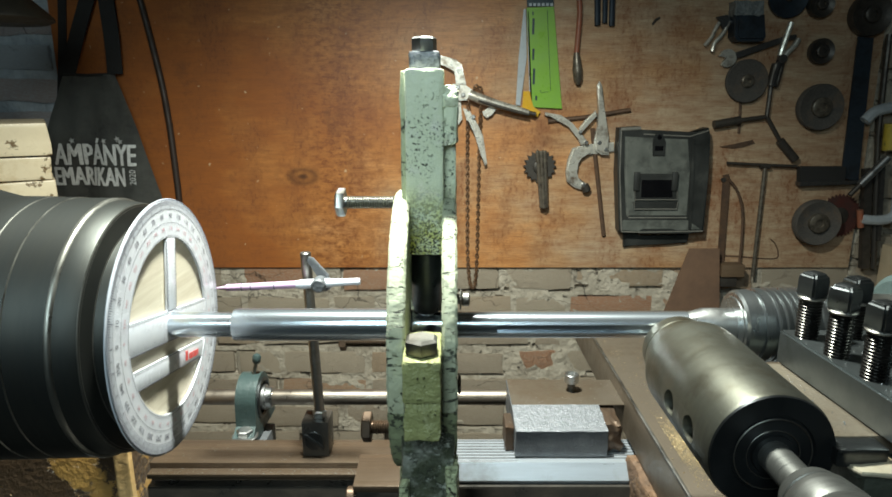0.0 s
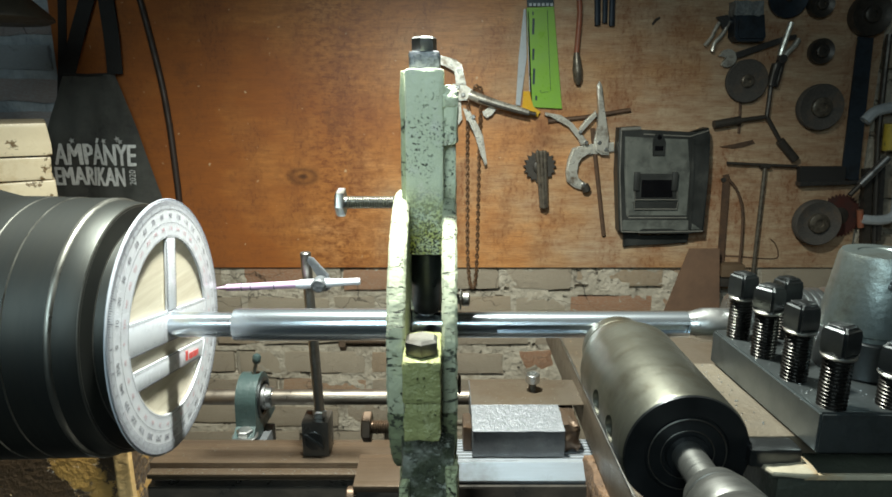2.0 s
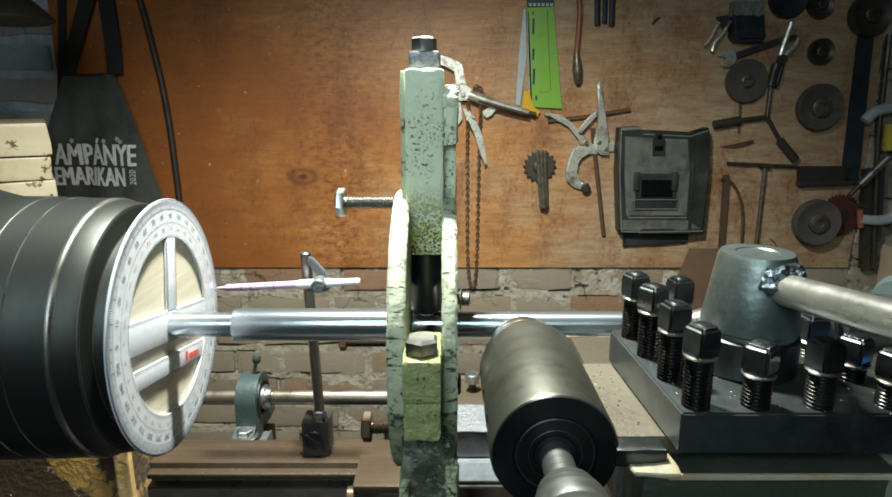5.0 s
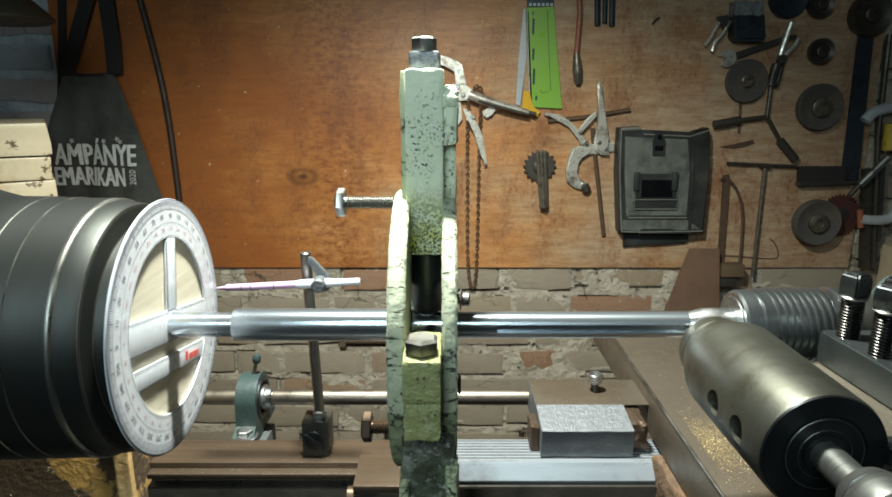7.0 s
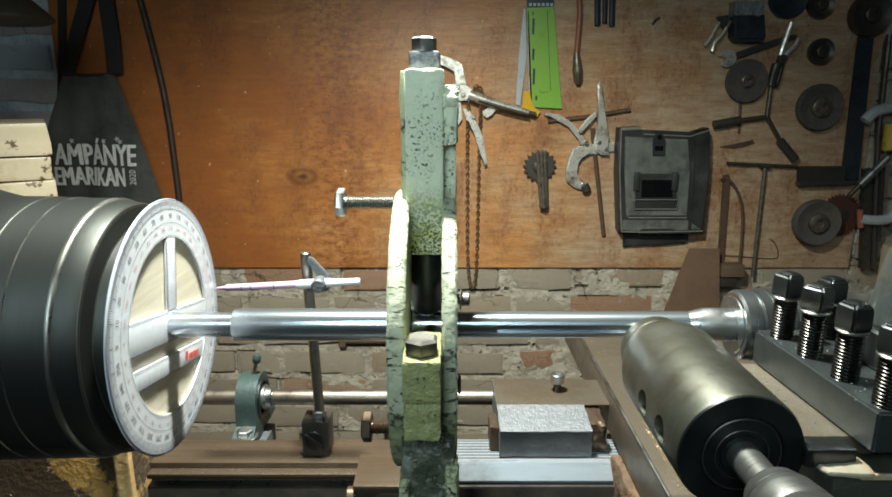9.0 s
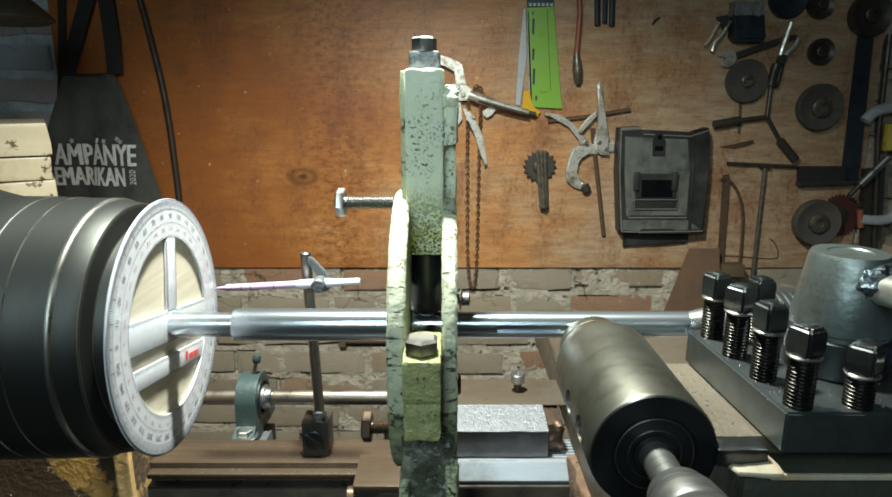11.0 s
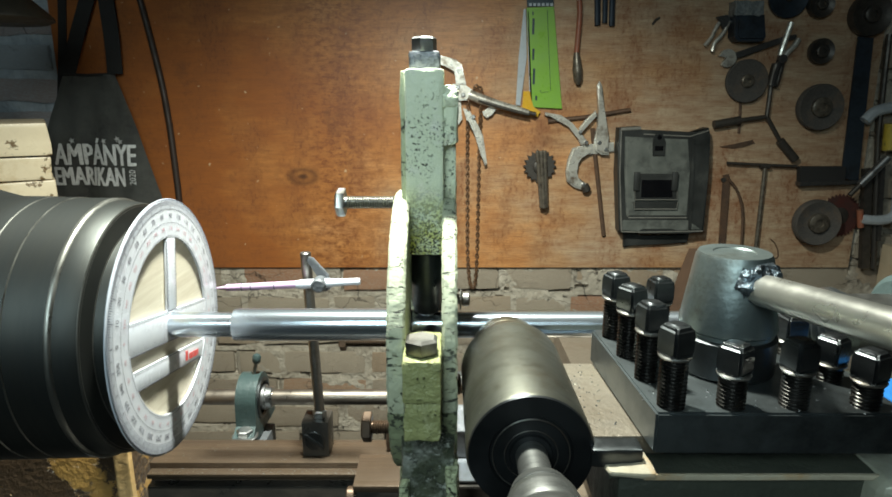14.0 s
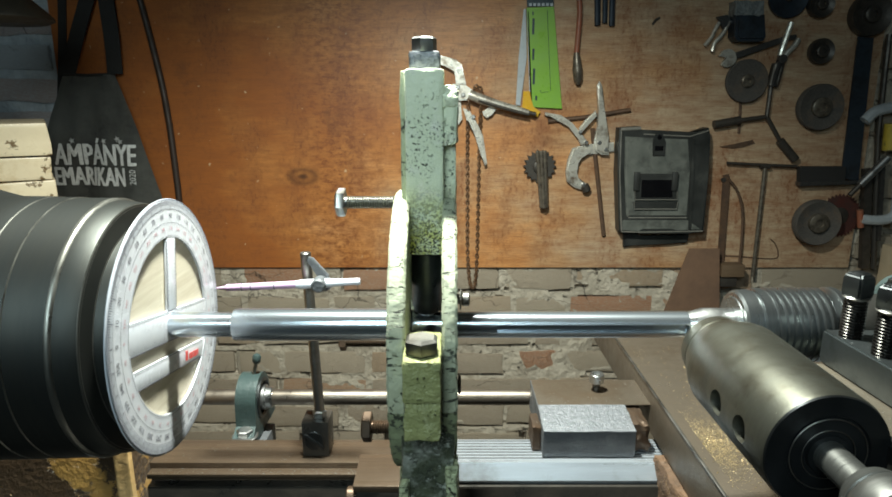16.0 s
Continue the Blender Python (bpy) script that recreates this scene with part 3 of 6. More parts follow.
def protractor():
    x = -0.1640
    t = thing("protractor", (x, SY, SZ), "round white plastic full-circle protractor on the chuck face", "protractor")
    part("ring", ring_plate(x - 0.0012, x + 0.0004, SY, SZ, 0.0750, 0.0525, 120), "plastic", t)

    part("scale_band", ring_plate(x - 0.0010, x + 0.00048, SY, SZ, 0.0751, 0.0692, 120), "scale_band", t, "greyer clear rim")

    def bar(y0, y1, z0, z1):
        return box(x - 0.0012, x + 0.0003, SY + y0, SY + y1, SZ + z0, SZ + z1, 0.0003)
    part("crossbar", bar(-0.053, 0.053, -0.009, 0.009), "plastic", t)
    part("crossbar", bar(-0.0475, 0.0475, -0.0285, -0.0175), "plastic", t)
    part("upright", bar(-0.0062, 0.0062, 0.0085, 0.0530), "plastic", t)
    # degree marks and numbers on the face
    marks = bmesh.new()
    for i in range(360):
        g = radians(i)
        n = 0.0050 if i % 10 == 0 else (0.0038 if i % 5 == 0 else 0.0026)
        ca, sa = math.cos(g), math.sin(g)
        w = 0.0002
        r0, r1 = 0.0742 - n, 0.0742
        quad = [(r0, -w), (r1, -w), (r1, w), (r0, w)]
        marks.faces.new([marks.verts.new((x + 0.00055, SY - (r * ca - q * sa), SZ + r * sa + q * ca)) for r, q in quad])
    for r in (0.0742, 0.0688, 0.0612, 0.0535):
        for i in range(120):
            g0, g1 = 2 * math.pi * i / 120, 2 * math.pi * (i + 1) / 120
            marks.faces.new([marks.verts.new((x + 0.00055, SY - q * math.cos(g), SZ + q * math.sin(g))) for q, g in ((r - 0.00012, g0), (r + 0.00012, g0), (r + 0.00012, g1), (r - 0.00012, g1))])
    for s in (-1, 1):
        for i in range(-20, 21):
            q, n = 0.0024 * i, 0.003 if i % 5 == 0 else 0.0017
            z = SZ + s * 0.0085
            marks.faces.new([marks.verts.new((x + 0.00055, SY + q + dq, z - s * dz)) for dq, dz in ((-0.0001, 0), (0.0001, 0), (0.0001, n), (-0.0001, n))])
    for i in range(18):
        z = SZ + 0.012 + 0.0022 * i
        for s in (-1, 1):
            marks.faces.new([marks.verts.new((x + 0.00055, SY + s * 0.0058 - s * dq, z + dz)) for dq, dz in ((0, -0.0001), (0.002, -0.0001), (0.002, 0.0001), (0, 0.0001))])
    for z, n in ((0.0088, 0.052), (-0.0088, 0.052), (-0.0177, 0.049), (-0.0283, 0.044)):
        marks.faces.new([marks.verts.new((x + 0.00055, SY + q, SZ + z + dz)) for q, dz in ((-n, -0.00025), (n, -0.00025), (n, 0.00025), (-n, 0.00025))])
    for q in (-0.006, 0.006):
        marks.faces.new([marks.verts.new((x + 0.00055, SY + q + dq, SZ + z)) for dq, z in ((-0.00025, 0.009), (0.00025, 0.009), (0.00025, 0.053), (-0.00025, 0.053))])
    part("degree_scale", marks, "ink", t, flat=True)
    nums = []
    face = Matrix(((0, 0, 1, 0), (1, 0, 0, 0), (0, 1, 0, 0), (0, 0, 0, 1)))    # u along +y, v up, seen from +x
    for i in range(36):
        for r, value, size in ((0.0650, (i * 10) % 360, 0.0044),):
            g = radians(i * 10)
            m = Matrix.Translation((x + 0.00055, SY - r * math.cos(g), SZ + r * math.sin(g))) @ face @ Matrix.Rotation(math.pi / 2 - g, 4, "Z")
            nums.append(text_bm(str(value), size, m))
    part("numeral_ring", joined(nums), "ink", t, flat=True)
    nums = []
    for i in range(36):
        g = radians(i * 10)
        m = Matrix.Translation((x + 0.00055, SY - 0.0576 * math.cos(g), SZ + 0.0576 * math.sin(g))) @ face @ Matrix.Rotation(math.pi / 2 - g, 4, "Z")
        nums.append(text_bm(str((360 - i * 10) % 360), 0.0032, m))
    part("inner_numeral_ring", joined(nums), "pink_ink", t, "faded pink numerals", flat=True)
    logo = bmesh.new()
    for k, u in enumerate((0.0175, 0.0196, 0.0232, 0.0252, 0.0272, 0.0297, 0.0317, 0.0337, 0.0362)):
        tall = 0.0062 if k < 2 else 0.0038
        box(x + 0.0004, x + 0.0008, SY + u, SY + u + 0.0009, SZ - 0.0262, SZ - 0.0262 + tall, 0, bm=logo)
    part("maker_mark", logo, "red_ink", t, "row of red bars")
    t.rotation_euler = (radians(-10.5), 0, 0)
    return t


protractor()


# ---------- steady rest ----------
def hex_bolt(parent, tip, head, r_shank, r_head, head_len, pitch, mat="steel", name="bolt", seg=6, spin=0.3):
    """A bolt from tip to the face of its head, with a threaded shank."""
    tip, head = Vector(tip), Vector(head)
    d = (head - tip).normalized()
    b = part(name, thread(tip, head, r_shank, pitch), mat, parent)
    part("head", hexagon(head, head + d * head_len, r_head, 0.0012, spin=spin, seg=seg), mat, b)
    return b


def steady_rest():
    t = thing("steady_rest", (-0.012, SY, 0.942), "heavy steady rest in chipped pale green paint round the shaft", "steady rest")
    for x0, x1, r in ((-0.0285, -0.0195, 0.0800), (-0.0020, 0.0055, 0.0795)):
        part("upper_cheek", ring_plate(x0, x1, SY, SZ, r, 0.030, 150, 0.0006, radians(-12), radians(192)), "white_rim", t, "pale flaked paint on its rim")
        part("lower_cheek", ring_plate(x0, x1, SY, SZ, r - 0.0002, 0.030, 120, 0.0008, radians(-168), radians(-12)), "rim_olive", t, "darker olive rim")
    arm = box(-0.0215, -0.0012, 0.338, 0.372, 1.148, 1.2470, 0.002)
    part("upper_arm", roughen(arm, 0.0007, 260, 5), "green", t, "pitted light green paint")
    part("arm_flange", roughen(box(-0.0242, -0.0205, 0.345, 0.385, 1.168, 1.246, 0.0012), 0.0009, 200, 5), "foot_edge", t, "scuffed yellowed edge")
    part("lug", roughen(box(-0.0022, 0.0052, 0.347, 0.38, 1.172, 1.2385, 0.0015), 0.0012, 220, 5), "green", t)
    part("lug_boss", roughen(box(-0.004, 0.0062, 0.340, 0.36, 1.208, 1.237, 0.002), 0.0014, 260, 4), "green", t)
    lumps = bmesh.new()
    for k, (lx, lz, lr) in enumerate(((-0.0032, 1.2356, 0.0040), (-0.0033, 1.2290, 0.0046), (-0.0036, 1.2205, 0.0045), (-0.0012, 1.2120, 0.0050), (0.0018, 1.2315, 0.0046))):
        bmesh.ops.create_icosphere(lumps, subdivisions=3, radius=1.0, matrix=Matrix.Translation((lx, 0.3415 + 0.0008 * (k % 2), lz)) @ Matrix.Diagonal((lr, 0.0035, lr * 0.95, 1)))
    part("lump", roughen(lumps, 0.0012, 420), "green", t, "lumpy casting flaws under paint")
    part("jaw", turned((-0.0112, 0.352, 1.150), (-0.0112, 0.352, 1.0), [(0, 0.0085), (0.034, 0.0085), (0.0385, 0.007), (0.0405, 0.004), (0.041, 0)], 24), "black_steel", t, "oily black jaw finger")
    part("jaw_backing", box(-0.0193, -0.0022, 0.360, 0.374, 1.108, 1.150, 0.001), "bed_dark", t)
    nut = part("adjuster_block", roughen(box(-0.0195, -0.0030, 0.345, 0.366, 1.2460, 1.2560, 0.002), 0.0005, 300, 3), "milled", t, "bare metal block")
    part("head", hexagon((-0.0115, 0.352, 1.2560), (-0.0115, 0.352, 1.2635), 0.0068, 0.001, spin=0.26), "steel", nut)
    # front jaw boss with its clamp bolt
    part("front_boss", roughen(box(-0.0198, -0.0022, 0.262, 0.300, 1.098, 1.1185, 0.0015), 0.0006, 300, 5), "olive", t, "flaking olive paint")
    part("front_boss", roughen(box(-0.0192, -0.0024, 0.2635, 0.300, 1.0785, 1.0975, 0.0015), 0.0008, 250, 5), "olive", t, "flaking olive paint")
    part("clamp_bolt", hexagon((-0.0112, 0.2735, 1.1188), (-0.0112, 0.2735, 1.1260), 0.0083, 0.0012, spin=0.52), "dull_steel", t, "worn hexagon bolt head")
    part("jaw", rod((-0.0085, 0.300, 1.0985), (-0.0085, 0.3500, 1.0985), 0.0055, 24, chamfer=0.001), "dull_steel", t, "round steel jaw finger")
    # foot under the rings
    part("foot", roughen(box(-0.0225, 0.0040, 0.285, 0.43, 0.960, 1.075, 0.003), 0.0016, 150, 7), "moss", t, "oily dark green foot")
    part("foot_rib", roughen(box(-0.0240, -0.0185, 0.280, 0.30, 0.955, 1.045, 0.0015), 0.0014, 200, 5), "foot_edge", t, "scuffed pale edge")
    part("foot_rib", roughen(box(0.0000, 0.0058, 0.2795, 0.30, 0.955, 1.052, 0.0015), 0.0014, 200, 5), "foot_edge", t, "scuffed pale edge")
    part("clamp_plate", box(-0.070, 0.006, 0.420, 0.4640, 0.9435, 0.949, 0.001), "way", t, "brown oiled clamp plate")
    part("clamp_plate", box(-0.068, 0.006, 0.422, 0.4600, 0.926, 0.9432, 0.001), "bed_dark", t)
    hex_bolt(t, (-0.068, 0.43, 0.934), (-0.0700, 0.43, 0.934), 0.004, 0.0072, 0.0065, 0.0012, "rust_dark", seg=20)
    hex_bolt(t, (-0.0285, 0.347, 1.176), (-0.0555, 0.347, 1.176), 0.0036, 0.0080, 0.0052, 0.0013, "dull_steel")
    hex_bolt(t, (-0.0285, 0.365, 1.029), (-0.0470, 0.365, 1.029), 0.0045, 0.0096, 0.0062, 0.0015, "rust_dark")
    hex_bolt(t, (-0.0285, 0.413, 1.067), (-0.0690, 0.413, 1.067), 0.0036, 0.0060, 0.0050, 0.0013, "rust_dark")
    b = hex_bolt(t, (0.0055, 0.420, 1.096), (0.0095, 0.420, 1.096), 0.0040, 0.0085, 0.0012, 0.0015, "dull_steel")
    part("tip", rod((0.0107, 0.420, 1.096), (0.0165, 0.420, 1.096), 0.0048, 20, chamfer=0.001), "dull_steel", b)
    hex_bolt(t, (0.0055, 0.393, 1.045), (0.0080, 0.393, 1.045), 0.004, 0.0075, 0.002, 0.0015, "rust_dark")
    return t


steady_rest()


# ---------- bed, rear bar, tailstock ----------
def lathe_bed():
    t = thing("lathe_bed", (0.15, 0.46, 0.75), "oily lathe bed with scraped steel ways", "lathe bed")
    part("way", box(-0.242, -0.002, 0.4625, 0.498, 0.915, 0.9420, 0.0008), "way", t, "brown oiled flat way")
    prof = [(0.4625, 0.915), (0.4555, 0.9300), (0.4625, 0.9422), (0.498, 0.9422), (0.498, 0.915)]
    m = Matrix(((0, 0, 1, -0.0015), (1, 0, 0, 0), (0, 1, 0, 0), (0, 0, 0, 1)))
    part("way", slab(prof, 0.72, m), "ground", t, "bright ground steel way")
    for i in range(7):
        y = 0.468 + 0.0044 * i
        part("ridge", box(0.0, 0.70, y, y + 0.0016, 0.9418, 0.9428, 0.0003), "iron", t)
    part("ledge", box(-0.2405, -0.07, 0.4530, 0.4620, 0.9330, 0.9375, 0.0008), "way", t, "thin brown strip with chips")
    part("web", box(-0.2420, 0.72, 0.4535, 0.49, 0.55, 0.9262, 0.002), "bed_dark", t)
    part("front_rail", box(-0.45, 0.72, 0.225, 0.30, 0.55, 0.930, 0.003), "bed_dark", t)
    part("cross_wall", box(-0.46, -0.2425, 0.30, 0.56, 0.55, 0.84, 0.003), "iron", t)
    for x in (0.1, 0.6):
        part("leg", box(x - 0.09, x + 0.09, 0.22, 0.50, 0.0, 0.56, 0.006), "bed_dark", t)
    return t


lathe_bed()


def bed_chips():
    rng = random.Random(5)
    bm = bmesh.new()
    for i in range(320):
        s = rng.uniform(0.0001, 0.0004)
        x = rng.uniform(-0.238, -0.07)
        y, z = (rng.uniform(0.4535, 0.4618), 0.9377) if rng.random() < 0.75 else (rng.uniform(0.464, 0.495), 0.9422)
        bmesh.ops.create_cone(bm, cap_ends=True, segments=4, radius1=s, radius2=s * 0.3, depth=s, matrix=Matrix.Translation((x, y, z + s * 0.4)) @ Matrix.Rotation(rng.uniform(0, 3), 4, "Z"))
    return solo("bed_swarf", bm, "steel", (-0.15, 0.457, 0.9376), "fine metal chips along the edge of the bed", "swarf", kind="stuff")


bed_chips()


def headstock():
    t = thing("headstock", (-0.40, 0.42, 0.70), "lathe headstock in peeling ochre and cream paint", "headstock")
    part("base", roughen(box(-0.52, -0.2615, 0.470, 0.56, 0.55, 0.995, 0.004), 0.0015, 60, 6), "ochre", t, "ochre paint peeling off dark iron")
    part("edge_strip", roughen(box(-0.2735, -0.2600, 0.4655, 0.4715, 0.55, 0.9935, 0.0012), 0.0009, 80, 6), "edge_ochre", t, "pale worn edge")
    part("spindle_housing", rod((-0.70, SY, SZ), (-0.468, SY, SZ), 0.06, 48), "black_steel", t)
    part("gearbox", box(-0.75, -0.47, 0.33, 0.62, 0.60, 1.06, 0.01), "ochre", t)
    part("leg", box(-0.72, -0.45, 0.24, 0.60, 0.0, 0.60, 0.006), "bed_dark", t)
    return t


headstock()


def rear_bar():
    t = thing("feed_bar", (0.1, 0.588, 0.937), "round steel feed bar behind the bed", "feed bar")
    part("bar", rod((-0.62, 0.588, 0.937), (0.60, 0.588, 0.937), 0.0078, 32), "bar_steel", t)
    part("collar", rod((-0.1980, 0.588, 0.937), (-0.1740, 0.588, 0.937), 0.0105, 32, chamfer=0.001), "steel", t)
    return t


rear_bar()


def pillow_block():
    t = thing("pillow_block", (-0.200, 0.588, 0.895), "grey-green cast pillow block bearing on the feed bar", "bearing")
    m = Matrix(((0, 0, 1, -0.2110), (1, 0, 0, 0.588), (0, 1, 0, 0.937), (0, 0, 0, 1)))
    arch = [(0.0255 * math.cos(a), 0.0255 * math.sin(a)) for a in [math.pi * i / 24 for i in range(25)]]
    body = slab(arch + [(-0.0265, -0.018), (-0.042, -0.026), (-0.042, -0.036), (0.042, -0.036), (0.042, -0.026), (0.0265, -0.018)], 0.020, m, 0.002)
    part("housing", body, "teal", t)
    part("bearing_ring", turned((-0.1915, 0.588, 0.937), (0, 0.588, 0.937), [(0, 0.0205), (0.0018, 0.0205), (0.0025, 0.017), (0.0005, 0.016), (0.0005, 0.0085)], 40), "black_steel", t)
    part("inner_race", turned((-0.1912, 0.588, 0.937), (0, 0.588, 0.937), [(0, 0.0125), (0.004, 0.0125), (0.0045, 0.012), (0.0045, 0.0085)], 32), "steel", t)
    for i in range(6):
        g = i * math.pi / 3
        part("screw", rod((-0.1870, 0.588 + 0.0105 * math.cos(g), 0.937 + 0.0105 * math.sin(g)), (-0.1862, 0.588 + 0.0105 * math.cos(g), 0.937 + 0.0105 * math.sin(g)), 0.0012, 8), "black_steel", t)
    part("washer", rod((-0.2010, 0.5560, 0.911), (-0.2010, 0.5560, 0.9128), 0.0125, 28, chamfer=0.0006), "steel", t, "bright washer")
    part("anchor_bolt", hexagon((-0.2010, 0.5560, 0.9128), (-0.2010, 0.5560, 0.9190), 0.0078, 0.001), "steel", t)
    n = part("grease_nipple", rod((-0.1985, 0.588, 0.9615), (-0.1950, 0.588, 0.975), 0.0018, 12), "dull_steel", t)
    part("cap", turned((-0.1950, 0.588, 0.9740), (-0.1935, 0.588, 0.984), [(0, 0.0028), (0.002, 0.0042), (0.007, 0.0042), (0.009, 0.003)], 16), "teal", n)
    t.location.x += 0.006
    part("bracket", box(-0.218, -0.184, 0.535, 0.602, 0.870, 0.9008, 0.002), "iron", t)
    return t


pillow_block()


def bracket_wall():
    # the rear casting that carries the bearing
    return solo("rear_casting", roughen(box(-0.30, -0.14, 0.52, 0.60, 0.55, 0.8695, 0.004), 0.001, 60, 4), "iron", (-0.22, 0.59, 0.55), "dark iron rear casting under the bearing", "casting")


bracket_wall()


def tailstock():
    t = thing("tailstock", (0.36, SY, 0.942), "tailstock with a ribbed live centre holding the shaft", "tailstock")
    ax = (1, SY, SZ)
    part("centre_point", turned((0.1425, SY, SZ), ax, [(0, 0.0055), (0.001, 0.0072), (0.0105, 0.0100), (0.0290, 0.0100), (0.030, 0.0095)], 48), "steel", t)
    prof = [(0, 0.0120), (0.0002, 0.0165), (0.0008, 0.0170), (0.0010, 0.0192), (0.0024, 0.0206), (0.0095, 0.0212), (0.0100, 0.0202), (0.0112, 0.0202), (0.0116, 0.0218), (0.0165, 0.0220)]
    a = 0.0165
    for i in range(8):
        prof += [(a + 0.0006, 0.0208), (a + 0.0020, 0.0208), (a + 0.0026, 0.0222), (a + 0.0042, 0.0222)]
        a += 0.0042
    prof += [(a + 0.001, 0.0215), (a + 0.0015, 0.014), (a + 0.006, 0.014)]
    part("live_centre", turned((0.1705, SY, SZ), ax, prof, 64), "centre_steel", t, "grey ribbed bearing body")
    part("collar", turned((0.2260, SY, SZ), ax, [(0, 0.021), (0.001, 0.0225), (0.0045, 0.0225), (0.0055, 0.0200), (0.010, 0.0200)], 64), "centre_steel", t)
    part("quill", rod((0.2340, SY, SZ), (0.33, SY, SZ), 0.0185, 48), "dull_steel", t)
    part("barrel", turned((0.268, SY, SZ), ax, [(0, 0.026), (0.003, 0.030), (0.20, 0.034), (0.203, 0.031)], 48), "teal_grey", t)
    part("body", roughen(box(0.300, 0.44, 0.315, 0.405, 0.960, 1.090, 0.008), 0.001, 60, 3), "teal_grey", t)
    part("sole", box(0.280, 0.46, 0.290, 0.49, 0.9435, 0.962, 0.003), "iron", t)
    return t


tailstock()


def magnetic_stand():
    t = thing("magnetic_stand", (-0.109, 0.482, 0.9422), "small magnetic stand holding a pointer pen", "magnetic stand")
    base = part("base", box(-0.1185, -0.0965, 0.4712, 0.4935, 0.9424, 0.9730, 0.0008), "bed_dark", t, "black magnetic block")
    part("dial", rod((-0.1085, 0.4712, 0.9570), (-0.1085, 0.4695, 0.9570), 0.0082, 28, chamfer=0.0005), "black_steel", base)
    part("knob_bar", box(-0.0098, 0.0098, -0.0018, 0, -0.0020, 0.0020, 0.0006, m=Matrix.Translation((-0.1085, 0.4696, 0.9570)) @ Matrix.Rotation(radians(38), 4, "Y")), "black_steel", base)
    part("nut", hexagon((-0.1052, 0.482, 0.9730), (-0.1052, 0.482, 0.9790), 0.0058, 0.001), "steel", t)
    part("post", rod((-0.1052, 0.482, 0.979), (-0.1100, 0.482, 1.1140), 0.0042, 24, chamfer=0.0006), "dull_steel", t)
    m = on_wall(-0.099, 1.0945, 0.4735)
    part("clamp_arm", slab([(-0.008, 0.016), (-0.0065, 0.0185), (-0.003, 0.0175), (0.0085, 0.004), (0.0095, -0.007), (0.005, -0.0095), (0.003, -0.004), (0.0005, 0.002)], 0.003, m, 0.0006), "iron", t)
    part("thumb_screw", rod((-0.0965, 0.470, 1.0935), (-0.0965, 0.458, 1.0935), 0.0055, 20, chamfer=0.0012), "iron", t)
    return t


magnetic_stand()


def pointer_pen():
    p0, p1 = Vector((-0.1765, 0.466, 1.0895)), Vector((-0.0655, 0.466, 1.0950))
    t = thing("pointer_pen", tuple((p0 + p1) / 2), "slim white and lilac pen used as a pointer", "pen")
    n = (p1 - p0).length
    part("barrel", turned(p0, p1, [(0, 0.0006), (0.008, 0.0018), (0.0085, 0.0026), (0.062, 0.0029)], 20), "lilac", t, "lilac barrel")
    part("grip", turned(p0 + (p1 - p0) * (0.062 / n), p1, [(0, 0.0029), (0.004, 0.0036), (0.026, 0.0036), (0.030, 0.0030), (0.045, 0.0026), (0.0465, 0.0030), (0.049, 0.0024)], 20), "plastic", t)
    for a in (0.020, 0.027, 0.045):
        q = p0 + (p1 - p0) * (a / n)
        part("band", turned(q, p1, [(0, 0.0030), (0.0008, 0.0030)], 20), "ink", t)
    return t


MAT["lilac"] = surface("lilac_plastic", (0.52, 0.36, 0.52), (0.44, 0.28, 0.44), 60, 0.35, 0, 0.02, 300)
pointer_pen()


